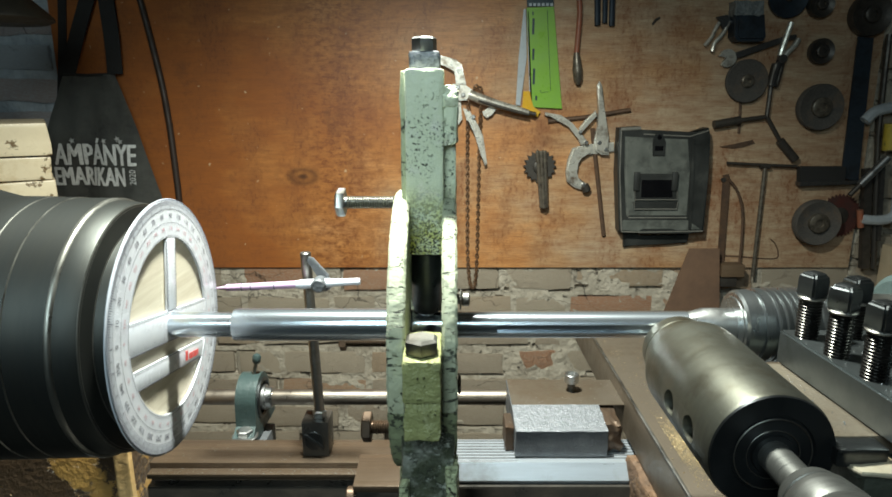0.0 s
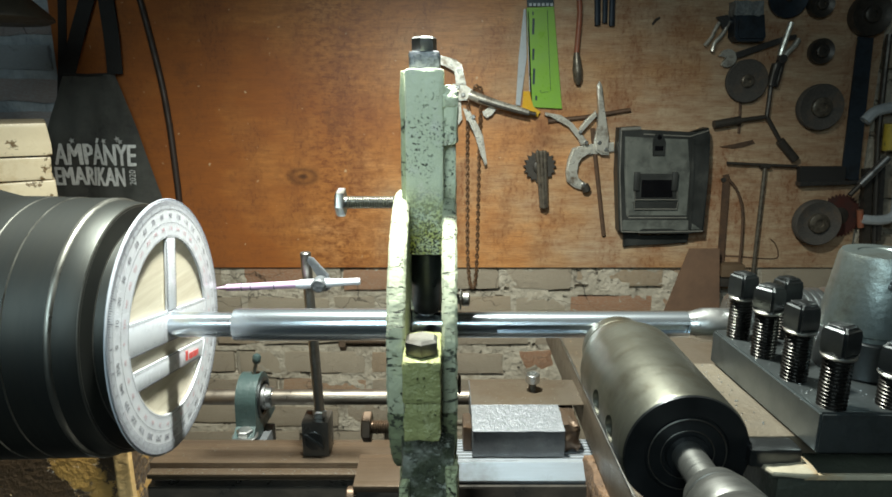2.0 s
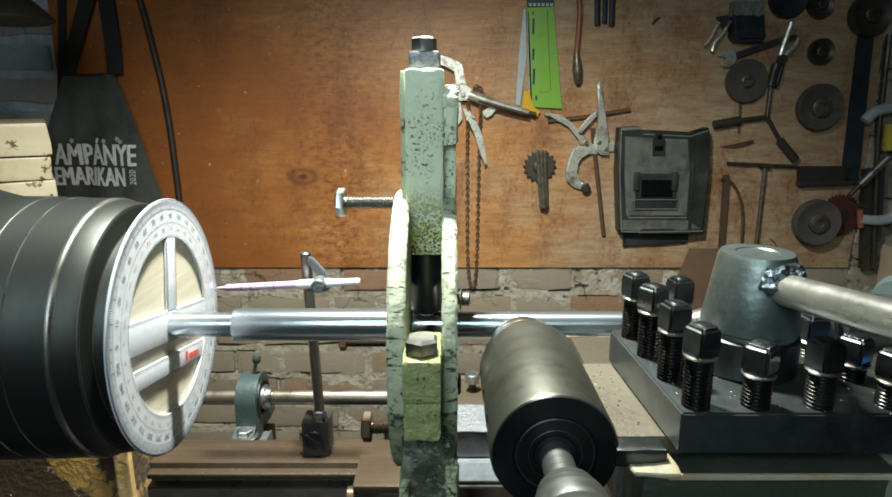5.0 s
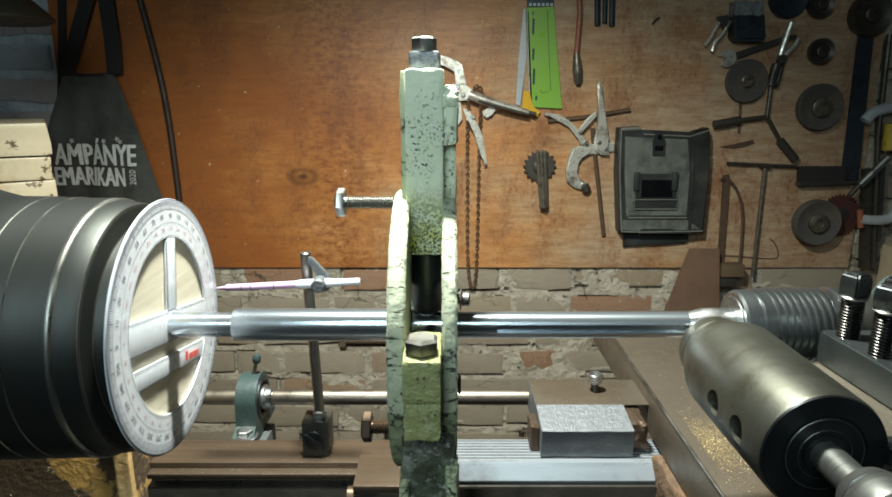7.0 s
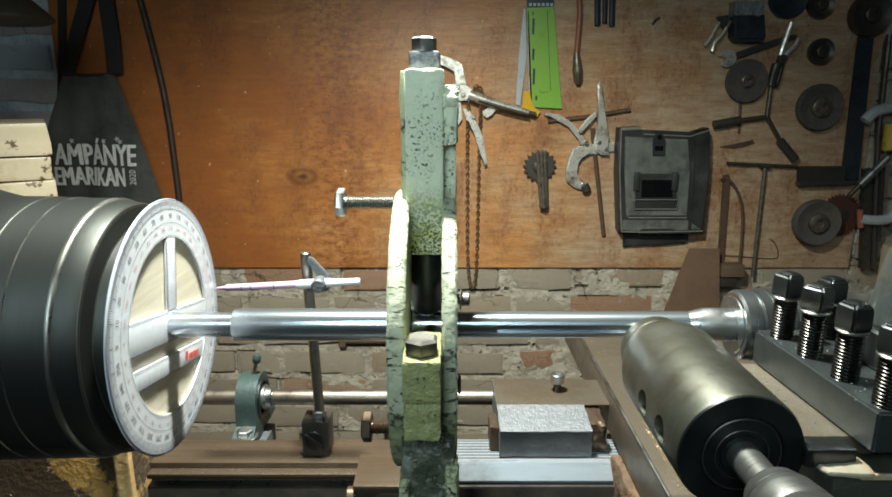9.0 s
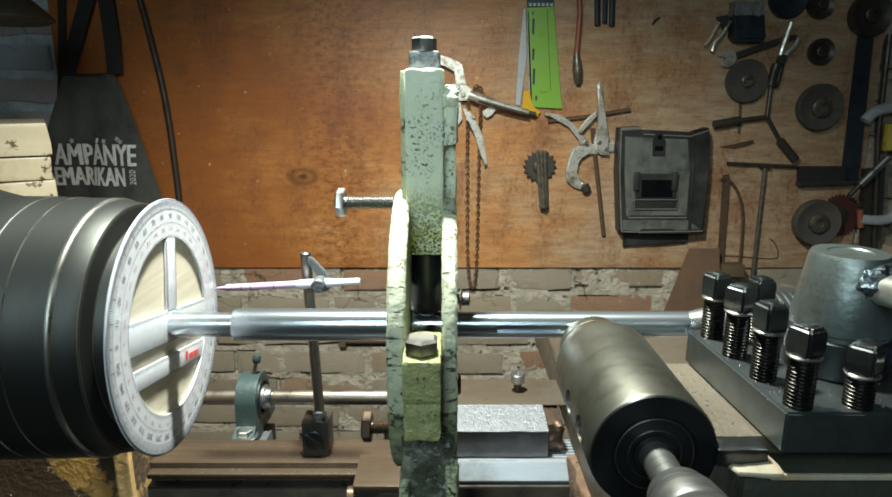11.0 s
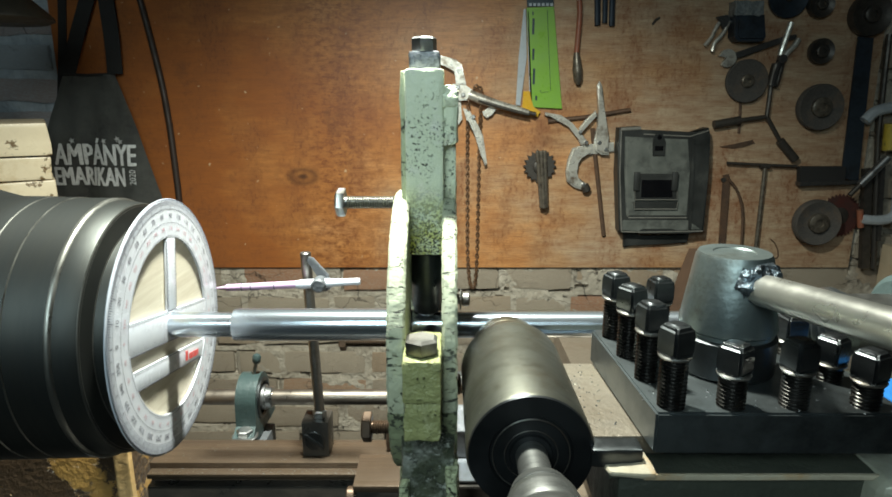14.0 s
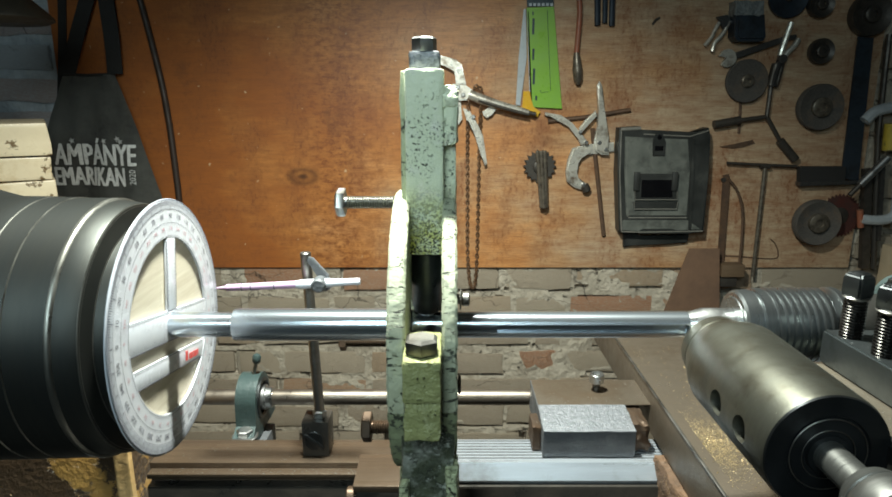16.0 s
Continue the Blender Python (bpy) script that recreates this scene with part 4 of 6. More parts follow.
# ---------- the carriage: everything that slides (built at its left-hand stop) ----------
def saddle():
    t = thing("lathe_carriage", (0.18, 0.45, 0.942), "oily brown lathe carriage with a grey rear block", "carriage")
    part("wing", box(0.0552, 0.30, 0.30, 0.715, 0.948, 0.985, 0.0015), "saddle", t, "brown steel wing strewn with chips")
    part("lip", box(0.0545, 0.0569, 0.30, 0.712, 0.9845, 0.9862, 0.0006), "dull_steel", t)
    part("rear_web", roughen(box(0.0315, 0.0470, 0.4740, 0.5520, 0.9440, 0.9700, 0.005), 0.0024, 140, 8), "rust_dark", t, "ragged rusty casting end")
    part("apron", roughen(roughen(box(0.0500, 0.30, 0.250, 0.4700, 0.82, 0.9470, 0.004), 0.0030, 60, 11), 0.0022, 210), "rust", t, "rusty orange casting")
    m = Matrix(((0, 0, 1, -0.0425), (1, 0, 0, 0), (0, 1, 0, 0), (0, 0, 0, 1)))
    block = slab([(0.4680, 0.9440), (0.4680, 0.9660), (0.5035, 0.9715), (0.553, 0.9720), (0.553, 0.9440)], 0.0755, m)
    part("rear_block", roughen(block, 0.0006, 120, 5), "iron", t, "grey milled block")
    face = slab([(0.4676, 0.9665), (0.5030, 0.9720), (0.5030, 0.9727), (0.4676, 0.9672)], 0.0750, Matrix.Translation((0.0003, 0, 0)) @ m)
    part("milled_face", roughen(face, 0.0005, 150, 5), "milled", t, "bright milled strip")
    part("top_face", box(-0.0422, 0.0553, 0.5034, 0.5528, 0.9716, 0.9726, 0.0003), "saddle", t)
    part("wiper", roughen(box(-0.0500, -0.0427, 0.478, 0.503, 0.9440, 0.9650, 0.001), 0.0008, 200, 4), "rust_dark", t)
    b = part("cap_screw", thread((0.0140, 0.5300, 0.972), (0.0140, 0.5300, 0.9815), 0.0034, 0.001), "dull_steel", t)
    part("head", turned((0.0140, 0.5300, 0.9810), (0.0140, 0.5300, 1.2), [(0, 0.0058), (0.0006, 0.0064), (0.0078, 0.0064), (0.0085, 0.0058), (0.0085, 0.0038), (0.0045, 0.0034), (0.0045, 0.0)], 28), "steel", b)
    part("cross_slide", box(0.0900, 0.20, 0.20, 0.50, 0.9855, 1.045, 0.002), "saddle", t)
    part("compound", roughen(box(0.0700, 0.30, 0.2275, 0.330, 1.0455, 1.0838, 0.0015), 0.0012, 60, 6), "olive_dark", t, "dark olive compound slide")
    plate = roughen(box(0.0655, 0.2100, 0.2258, 0.330, 1.0838, 1.0862, 0.0008), 0.0006, 90, 6)
    # the beige plate coloured dark: the post's shade is put into its colour
    part("compound_plate", plate, "olive_dark", t)
    # two paler pieces paint in the plate's lit front lip and lit corner
    part("plate_edge", roughen(box(0.0790, 0.2098, 0.2245, 0.2262, 1.0842, 1.0866, 0.0005), 0.0004, 120, 5), "beige_dirt", t, "pale strip standing for the plate's lit front lip")
    part("lit_corner", roughen(box(0.0645, 0.0830, 0.2235, 0.2440, 1.0862, 1.0888, 0.0012), 0.0016, 110, 4), "beige_dirt", t, "dirty beige piece standing for the plate's lit corner")
    part("end_casting", roughen(box(0.1690, 0.215, 0.2170, 0.262, 1.0600, 1.0868, 0.008, seg=4), 0.0015, 60, 5), "olive_light", t, "rounded grey-olive casting")
    return t


MAT["beige_dirt"] = surface("dirty_beige", (0.40, 0.36, 0.27), (0.25, 0.215, 0.155), 60, 0.7, 0, 0.4, 200, grime=(0.35, 0.2, 0.07), grime_scale=40)
MAT["olive_light"] = surface("worn_olive_paint", (0.40, 0.40, 0.32), (0.26, 0.26, 0.20), 40, 0.45, 0.2, 0.6, 200, wear=(0.05, 0.045, 0.035), wear_at=(0.58, 0.62), wear_scale=60)
MAT["olive_dark"] = surface("dark_oily_olive", (0.062, 0.068, 0.052), (0.036, 0.040, 0.032), 40, 0.45, 0.3, 0.8, 200, wear=(0.28, 0.26, 0.20), wear_at=(0.66, 0.70), wear_scale=60)
MAT["cap_black"] = surface("oily_black_steel", (0.022, 0.024, 0.026), (0.034, 0.036, 0.038), 30, 0.42, 0.8, 0.02, 400)
MAT["bolt_black"] = surface("oily_black_thread", (0.03, 0.029, 0.027), (0.05, 0.046, 0.042), 60, 0.30, 0.9, 0.1, 400)
CARRIAGE = [saddle()]


def post_bolt(t, x, y, top=1.1520, size=0.0108, turn=20.0, base=1.1132):
    """A square-headed clamping bolt; its collar under the head is wider."""
    top -= 0.0026
    b = part("bolt", thread((x, y, base - 0.004), (x, y, top - 0.0135), 0.0056, 0.00155, 20), "bolt_black", t)
    m = Matrix.Translation((x, y, 0)) @ Matrix.Rotation(radians(turn), 4, "Z")
    h = size * 0.70
    head = turned((0, 0, top - 0.0125), (0, 0, top), [(0, h * 0.92), (0.0008, h), (0.0096, h), (0.0115, h * 0.90), (0.0127, h * 0.62)], 4, spin=math.pi / 4)
    bmesh.ops.bevel(head, geom=list(head.edges), offset=0.0010, segments=2, affect="EDGES")
    bmesh.ops.transform(head, matrix=m, verts=head.verts)
    part("head", head, "black_steel", b)
    part("collar", turned((x, y, top - 0.0140), (x, y, top), [(0, 0.0050), (0.0004, 0.0062), (0.0012, 0.0066), (0.0018, 0.0060)], 24), "dull_steel", b, "bright worn collar")
    return b


def tool_post():
    t = thing("tool_post", (0.127, 0.270, 1.0866), "black steel four-way tool post with square-headed bolts", "tool post")
    post = slab([(0.0770, 0.3165), (0.0822, 0.2256), (0.1810, 0.2246), (0.1800, 0.3150)], 0.0177, Matrix.Translation((0, 0, 1.0955)))
    bmesh.ops.bevel(post, geom=list(post.edges), offset=0.0009, segments=2, affect="EDGES")
    part("top_block", post, "post_steel", t)
    part("core", box(0.0930, 0.1600, 0.240, 0.297, 1.0864, 1.0957, 0.001), "black_steel", t)
    xs, ys = (0.0855, 0.1137, 0.1388, 0.1675), (0.2322, 0.2572, 0.2823, 0.3065)
    for j, y in enumerate(ys):
        post_bolt(t, (0.0898, 0.0880, 0.0866, 0.0856)[j], y, (1.1502, 1.1510, 1.1510, 1.1500)[j], turn=(24, 12, 30, 18)[j])
    for i, top_z in ((1, 1.1425), (2, 1.1440), (3, 1.1395)):
        post_bolt(t, xs[i], ys[0], top_z, turn=(0, 38, 15, 25)[i])
    post_bolt(t, 0.1080, ys[3], 1.1475, turn=10)
    post_bolt(t, 0.1405, ys[3], 1.1450, turn=35)
    post_bolt(t, 0.1640, 0.2840, 1.1360, turn=5)
    post_bolt(t, 0.1675, ys[1], 1.1360, turn=30)
    part("side_guard", roughen(box(0.1830, 0.1990, 0.236, 0.262, 1.0958, 1.1120, 0.003), 0.001, 120, 3), "blue_plastic", t, "bright blue guard")
    hx, hy = 0.1265, 0.2700
    hub = part("hub", turned((hx, hy, 1.1136), (hx, hy, 2), [(0, 0.0190), (0.0015, 0.0200), (0.0190, 0.0196), (0.0200, 0.0206), (0.0215, 0.0207), (0.0515, 0.0160), (0.0535, 0.0150), (0.0535, 0.0090), (0.0530, 0.0085), (0.0530, 0)], 48), "hub", t, "tapered grey clamp hub with a welded lever")
    part("skirt", turned((hx, hy, 1.1134), (hx, hy, 2), [(0, 0.0205), (0.001, 0.0213), (0.0165, 0.0212), (0.0175, 0.0200)], 48), "black_steel", hub)
    a, b = Vector((0.1310, 0.2530, 1.1550)), Vector((0.1560, 0.085, 1.1740))
    part("lever", rod(a, b, 0.0067, 32), "lever", hub, "bright round steel lever")
    blob = bmesh.new()
    bmesh.ops.create_icosphere(blob, subdivisions=4, radius=1.0, matrix=Matrix.Translation((0.1310, 0.2535, 1.1570)) @ Matrix.Diagonal((0.0098, 0.0060, 0.0088, 1)))
    roughen(blob, 0.0022, 260)
    roughen(blob, 0.0009, 700)
    part("weld_bead", blob, "weld", hub, "lumpy weld bead")
    return t


MAT["blue_plastic"] = surface("blue_plastic", (0.03, 0.20, 0.55), (0.02, 0.14, 0.42), 40, 0.4, 0, 0.1, 200)
MAT["lever"] = surface("worn_steel_lever", (0.74, 0.72, 0.65), (0.58, 0.56, 0.50), 30, 0.34, 0.88, 0.02, 600)
CARRIAGE.append(tool_post())


def bore(ob, centre, d, r, deep):
    """Cuts a round hole into a part, from outside along -d, down to that depth under a 27 mm wall."""
    c = Vector(centre)
    cutter = part("cutter", rod(c + d * 0.04, c + d * (0.027 - deep), r, 32), "hole")
    mod = ob.modifiers.new("bore", "BOOLEAN")
    mod.operation, mod.object, mod.solver = "DIFFERENCE", cutter, "EXACT"
    bpy.context.view_layer.update()
    me = bpy.data.meshes.new_from_object(ob.evaluated_get(bpy.context.evaluated_depsgraph_get()))
    ob.modifiers.clear()
    ob.data = me
    smooth(me)
    bpy.data.objects.remove(cutter)


MAT["hole"] = surface("oily_bore", (0.16, 0.15, 0.12), (0.08, 0.075, 0.06), 60, 0.4, 0.8, 0)


def spindle_unit():
    ax, az = 0.0350, 1.0900
    t = thing("spindle_unit", (ax, 0.29, az), "grey steel milling spindle clamped in the tool post", "spindle")
    far, near = (ax, 0.3490, az), (ax, -1, az)
    prof = [(0, 0.0100), (0.0006, 0.0176), (0.002, 0.0196), (0.0120, 0.0212), (0.0128, 0.0205), (0.0138, 0.0205), (0.0146, 0.0218), (0.0290, 0.0262), (0.0320, 0.0268), (0.112, 0.0268), (0.1140, 0.0262)]
    body = part("housing", turned(far, near, prof, 96), "bronze_steel", t)
    face = [(0, 0.0262), (0.0010, 0.0258), (0.0012, 0.0175), (0.0002, 0.0170), (0.0002, 0.0160), (0.0014, 0.0155), (0.0014, 0.0112), (0.0004, 0.0108), (0.0004, 0.0090), (0.0018, 0.0086), (0.0018, 0.006)]
    part("end_cap", turned((ax, 0.2350, az), near, face, 64), "cap_black", t, "black ringed end cap")
    for y in (0.2812, 0.2562):
        bore(body, (ax, y, az), Vector((-math.cos(radians(2)), 0, -math.sin(radians(2)))), 0.0062, 0.014)
    # thin bright rings paint the highlights on the end cap's stepped chamfers
    for r in (0.0160, 0.0110):
        ring = [(ax + r * math.cos(2 * math.pi * k / 64), 0.2338, az + r * math.sin(2 * math.pi * k / 64)) for k in range(64)]
        part("chamfer_glint", tube(ring, 0.00028, 6, closed=True), "dull_steel", t, "thin bright ring standing for a chamfer highlight")
    part("shaft", rod((ax, 0.2345, az), (ax, 0.2030, az), 0.0066, 32), "sleeve", t)
    part("collet_nut", turned((ax, 0.2085, az), near, [(0, 0.0070), (0.0008, 0.0112), (0.0060, 0.0128), (0.0068, 0.0122), (0.0076, 0.0134), (0.018, 0.0150), (0.020, 0.0145), (0.021, 0.0152), (0.05, 0.0160)], 48), "sleeve", t, "turned steel sleeve")
    part("clamp_bar", roughen(box(0.0560, 0.0925, 0.2400, 0.3140, 1.0868, 1.0950, 0.0008), 0.0003, 150, 4), "pale_bar", t, "pale steel clamp bar with chips")
    part("clamp_bar_end", roughen(box(0.0590, 0.0800, 0.2300, 0.2402, 1.0866, 1.0945, 0.001), 0.0005, 150, 3), "black_steel", t)
    return t


MAT["sleeve"] = surface("brushed_steel_sleeve", (0.27, 0.27, 0.255), (0.15, 0.15, 0.142), 90, 0.40, 0.85, 0.03, 600, stretch=(0.5, 6, 0.5))
MAT["pale_bar"] = surface("pale_scraped_steel", (0.17, 0.142, 0.105), (0.105, 0.088, 0.066), 60, 0.5, 0.3, 0.6, 300, grime=(0.10, 0.075, 0.05), wear=(0.32, 0.29, 0.23), wear_at=(0.62, 0.66), wear_scale=110)
CARRIAGE.append(spindle_unit())


def swarf():
    """Brass and steel chips lying on the wing, the block and the tool post."""
    rng = random.Random(7)
    bm = bmesh.new()

    def chip(x, y, z, s):
        m = Matrix.Translation((x, y, z)) @ Euler((rng.uniform(-0.6, 0.6), rng.uniform(-0.6, 0.6), rng.uniform(0, 6.28))).to_matrix().to_4x4()
        v = [bm.verts.new(m @ Vector(c)) for c in ((-s, -s * 0.4, 0), (s, -s * 0.5, s * 0.3), (s * 0.7, s * 0.5, s * 0.5), (-s * 0.8, s * 0.4, s * 0.1), (0, 0, s * 0.9))]
        for f in ((0, 1, 4), (1, 2, 4), (2, 3, 4), (3, 0, 4), (3, 2, 1, 0)):
            bm.faces.new([v[i] for i in f])
    for i in range(3600):
        u = rng.gauss(0.0, 1.0)
        y = 0.418 + 0.020 * u
        x = 0.0660 + abs(rng.gauss(0, 0.014)) + 0.04 * max(0, rng.random() - 0.7)
        chip(x, y, 0.9852, rng.uniform(0.0002, 0.00045))
    for i in range(150):
        chip(rng.uniform(0.057, 0.11), rng.uniform(0.36, 0.62), 0.9852, rng.uniform(0.0003, 0.0007))
    return solo("swarf", bm, "brass", (0.07, 0.40, 0.9852), "scattered fine brass chips on the carriage", "swarf", kind="stuff")


def post_chips():
    rng = random.Random(11)
    bm = bmesh.new()
    spots = [(0.078, 0.178, 0.2245, 0.312, 1.1134, 130), (0.058, 0.0745, 0.243, 0.312, 1.0952, 60), (-0.036, 0.052, 0.505, 0.55, 0.9726, 25)]
    for x0, x1, y0, y1, z, n in spots:
        for i in range(n):
            s = rng.uniform(0.00015, 0.0005)
            bmesh.ops.create_cone(bm, cap_ends=True, segments=4, radius1=s, radius2=s * 0.3, depth=s, matrix=Matrix.Translation((rng.uniform(x0, x1), rng.uniform(y0, y1), z + s * 0.4)))
    return solo("metal_dust", bm, "steel", (0.12, 0.27, 1.1134), "fine bright metal chips on the tool post", "swarf", kind="stuff")


CARRIAGE += [swarf(), post_chips()]


def cream_cabinet():
    """A chipped painted cabinet behind the headstock, turned towards the room."""
    t = thing("cream_cabinet", (-0.78, 1.17, 0.0), "chipped cream-painted wooden cabinet behind the headstock", "cabinet")
    m = Matrix.Translation((-0.640, 1.018, 0)) @ Matrix.Rotation(radians(33), 4, "Z")
    part("lid", roughen(roughen(box(-0.60, 0.010, 0.0, 0.22, 1.1395, 1.190, 0.0015, m=m), 0.0022, 22, 7), 0.0012, 90), "cream", t)
    part("board", roughen(box(-0.60, 0.008, 0.004, 0.22, 1.1000, 1.1365, 0.0015, m=m), 0.0022, 22, 7), "cream", t)
    part("board", roughen(box(-0.60, 0.011, 0.003, 0.22, 0.90, 1.0985, 0.0025, m=m), 0.0012, 35, 5), "cream", t)
    part("carcass", box(-0.60, 0.008, 0.006, 0.22, 0.0, 0.899, 0.003, m=m), "cream", t)
    return t


cream_cabinet()


# ---------- things on the board ----------
def plate_on_board(points, thick, lift=0.0, bevel=0.0006, bm=None):
    """A flat piece on the board from its outline (x, z)."""
    cx = sum(p[0] for p in points) / len(points)
    cz = sum(p[1] for p in points) / len(points)
    return slab([(x - cx, z - cz) for x, z in points], thick, on_wall(cx, cz, 1.44 - lift), bevel, bm)


def bar_on_board(points, r, lift=0.008, smooth_n=0, seg=10, radii=None):
    pts = [(x, 1.44 - lift, z) for x, z in points]
    return tube(curve_points(pts, smooth_n) if smooth_n else pts, r, seg, radii=radii)


def at_board(x, z):
    return (x, 1.44, z)


def rivet(parent, x, z, r=0.004, lift=0.012):
    part("rivet", turned((x, 1.44 - lift + 0.004, z), (x, 0, z), [(0, r), (0.0052, r), (0.0062, r * 0.7)], 14), "steel", parent)


MAT["nickel"] = surface("worn_nickel", (0.78, 0.75, 0.67), (0.58, 0.54, 0.46), 70, 0.36, 0.6, 0.08, 400, grime=(0.14, 0.09, 0.055), grime_scale=35)
MAT["nickel_dark"] = surface("dull_chrome", (0.16, 0.155, 0.15), (0.09, 0.085, 0.08), 60, 0.4, 0.8, 0.2, 300)
MAT["worn_tool"] = surface("worn_tool_steel", (0.26, 0.225, 0.175), (0.09, 0.075, 0.06), 90, 0.40, 0.6, 0.2, 400, grime=(0.05, 0.04, 0.03), grime_scale=60)
MAT["dark_tool"] = surface("dark_oiled_tool_steel", (0.105, 0.092, 0.078), (0.055, 0.048, 0.042), 50, 0.45, 0.6, 0.3, 400, wear=(0.25, 0.22, 0.18), wear_at=(0.66, 0.72), wear_scale=80)
MAT["rusty_bar"] = surface("rusty_bar", (0.15, 0.085, 0.05), (0.08, 0.05, 0.035), 60, 0.6, 0.4, 0.5, 300)
MAT["chain_rust"] = surface("rust_brown_chain", (0.22, 0.12, 0.06), (0.12, 0.065, 0.035), 90, 0.55, 0.4, 0.2, 300)
MAT["mask_edge"] = surface("dust_whitened_plastic", (0.20, 0.19, 0.165), (0.11, 0.105, 0.09), 40, 0.7, 0, 0.2, 300)
MAT["lime_card"] = surface("lime_green_card", (0.24, 0.46, 0.06), (0.20, 0.40, 0.05), 30, 0.35, 0, 0.03, 300)
MAT["navy_card"] = surface("dark_blue_card", (0.015, 0.03, 0.04), (0.02, 0.04, 0.05), 60, 0.4, 0, 0)
MAT["amber"] = surface("amber_plastic", (0.72, 0.42, 0.03), (0.62, 0.34, 0.02), 60, 0.3, 0, 0.05)
MAT["mask_dust"] = surface("dust_greyed_plastic", (0.070, 0.075, 0.066), (0.15, 0.155, 0.135), 22, 0.6, 0, 0.1, 300, grime=(0.028, 0.029, 0.026), grime_at=(0.48, 0.68), grime_scale=18)
MAT["mask"] = surface("dusty_black_plastic", (0.016, 0.017, 0.016), (0.030, 0.031, 0.028), 14, 0.5, 0, 0.1, 300, grime=(0.06, 0.06, 0.052), grime_at=(0.56, 0.76), grime_scale=16)
MAT["glass"] = surface("black_glass", (0.004, 0.004, 0.005), (0.006, 0.006, 0.007), 20, 0.08, 0, 0)
MAT["abrasive"] = surface("grey_abrasive", (0.085, 0.075, 0.065), (0.055, 0.05, 0.045), 300, 0.85, 0, 0.6, 700, grime=(0.13, 0.09, 0.06), grime_scale=25)
MAT["blue_steel"] = surface("blue_grey_steel", (0.05, 0.065, 0.085), (0.03, 0.04, 0.052), 30, 0.45, 0.5, 0.2, 300, grime=(0.02, 0.02, 0.02))
MAT["red_wood"] = surface("worn_red_handle", (0.34, 0.10, 0.05), (0.22, 0.10, 0.06), 40, 0.5, 0, 0.3, 300, wear=(0.4, 0.33, 0.25), wear_at=(0.6, 0.64), wear_scale=60)
MAT["grey_paint"] = surface("pale_grey_enamel", (0.50, 0.53, 0.55), (0.36, 0.39, 0.41), 40, 0.35, 0.1, 0.2, 300, wear=(0.09, 0.08, 0.07), wear_at=(0.64, 0.67), wear_scale=80)
MAT["yellow"] = surface("chipped_yellow_handle", (0.55, 0.42, 0.06), (0.42, 0.30, 0.04), 40, 0.45, 0, 0.3, 300, wear=(0.06, 0.05, 0.035), wear_at=(0.55, 0.6), wear_scale=70)
MAT["beige"] = surface("beige_board", (0.58, 0.48, 0.34), (0.50, 0.38, 0.24), 20, 0.7, 0, 0.3, 200)
MAT["hose"] = surface("brown_black_rubber", (0.045, 0.026, 0.018), (0.025, 0.016, 0.012), 40, 0.55, 0, 0.3, 300)
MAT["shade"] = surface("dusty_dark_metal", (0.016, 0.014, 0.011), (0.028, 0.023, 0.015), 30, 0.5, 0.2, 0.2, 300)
MAT["rust_sheet"] = surface("rust_brown_sheet", (0.20, 0.115, 0.07), (0.13, 0.075, 0.048), 20, 0.7, 0.1, 0.4, 200, wear=(0.22, 0.15, 0.1), wear_at=(0.66, 0.72), wear_scale=40)


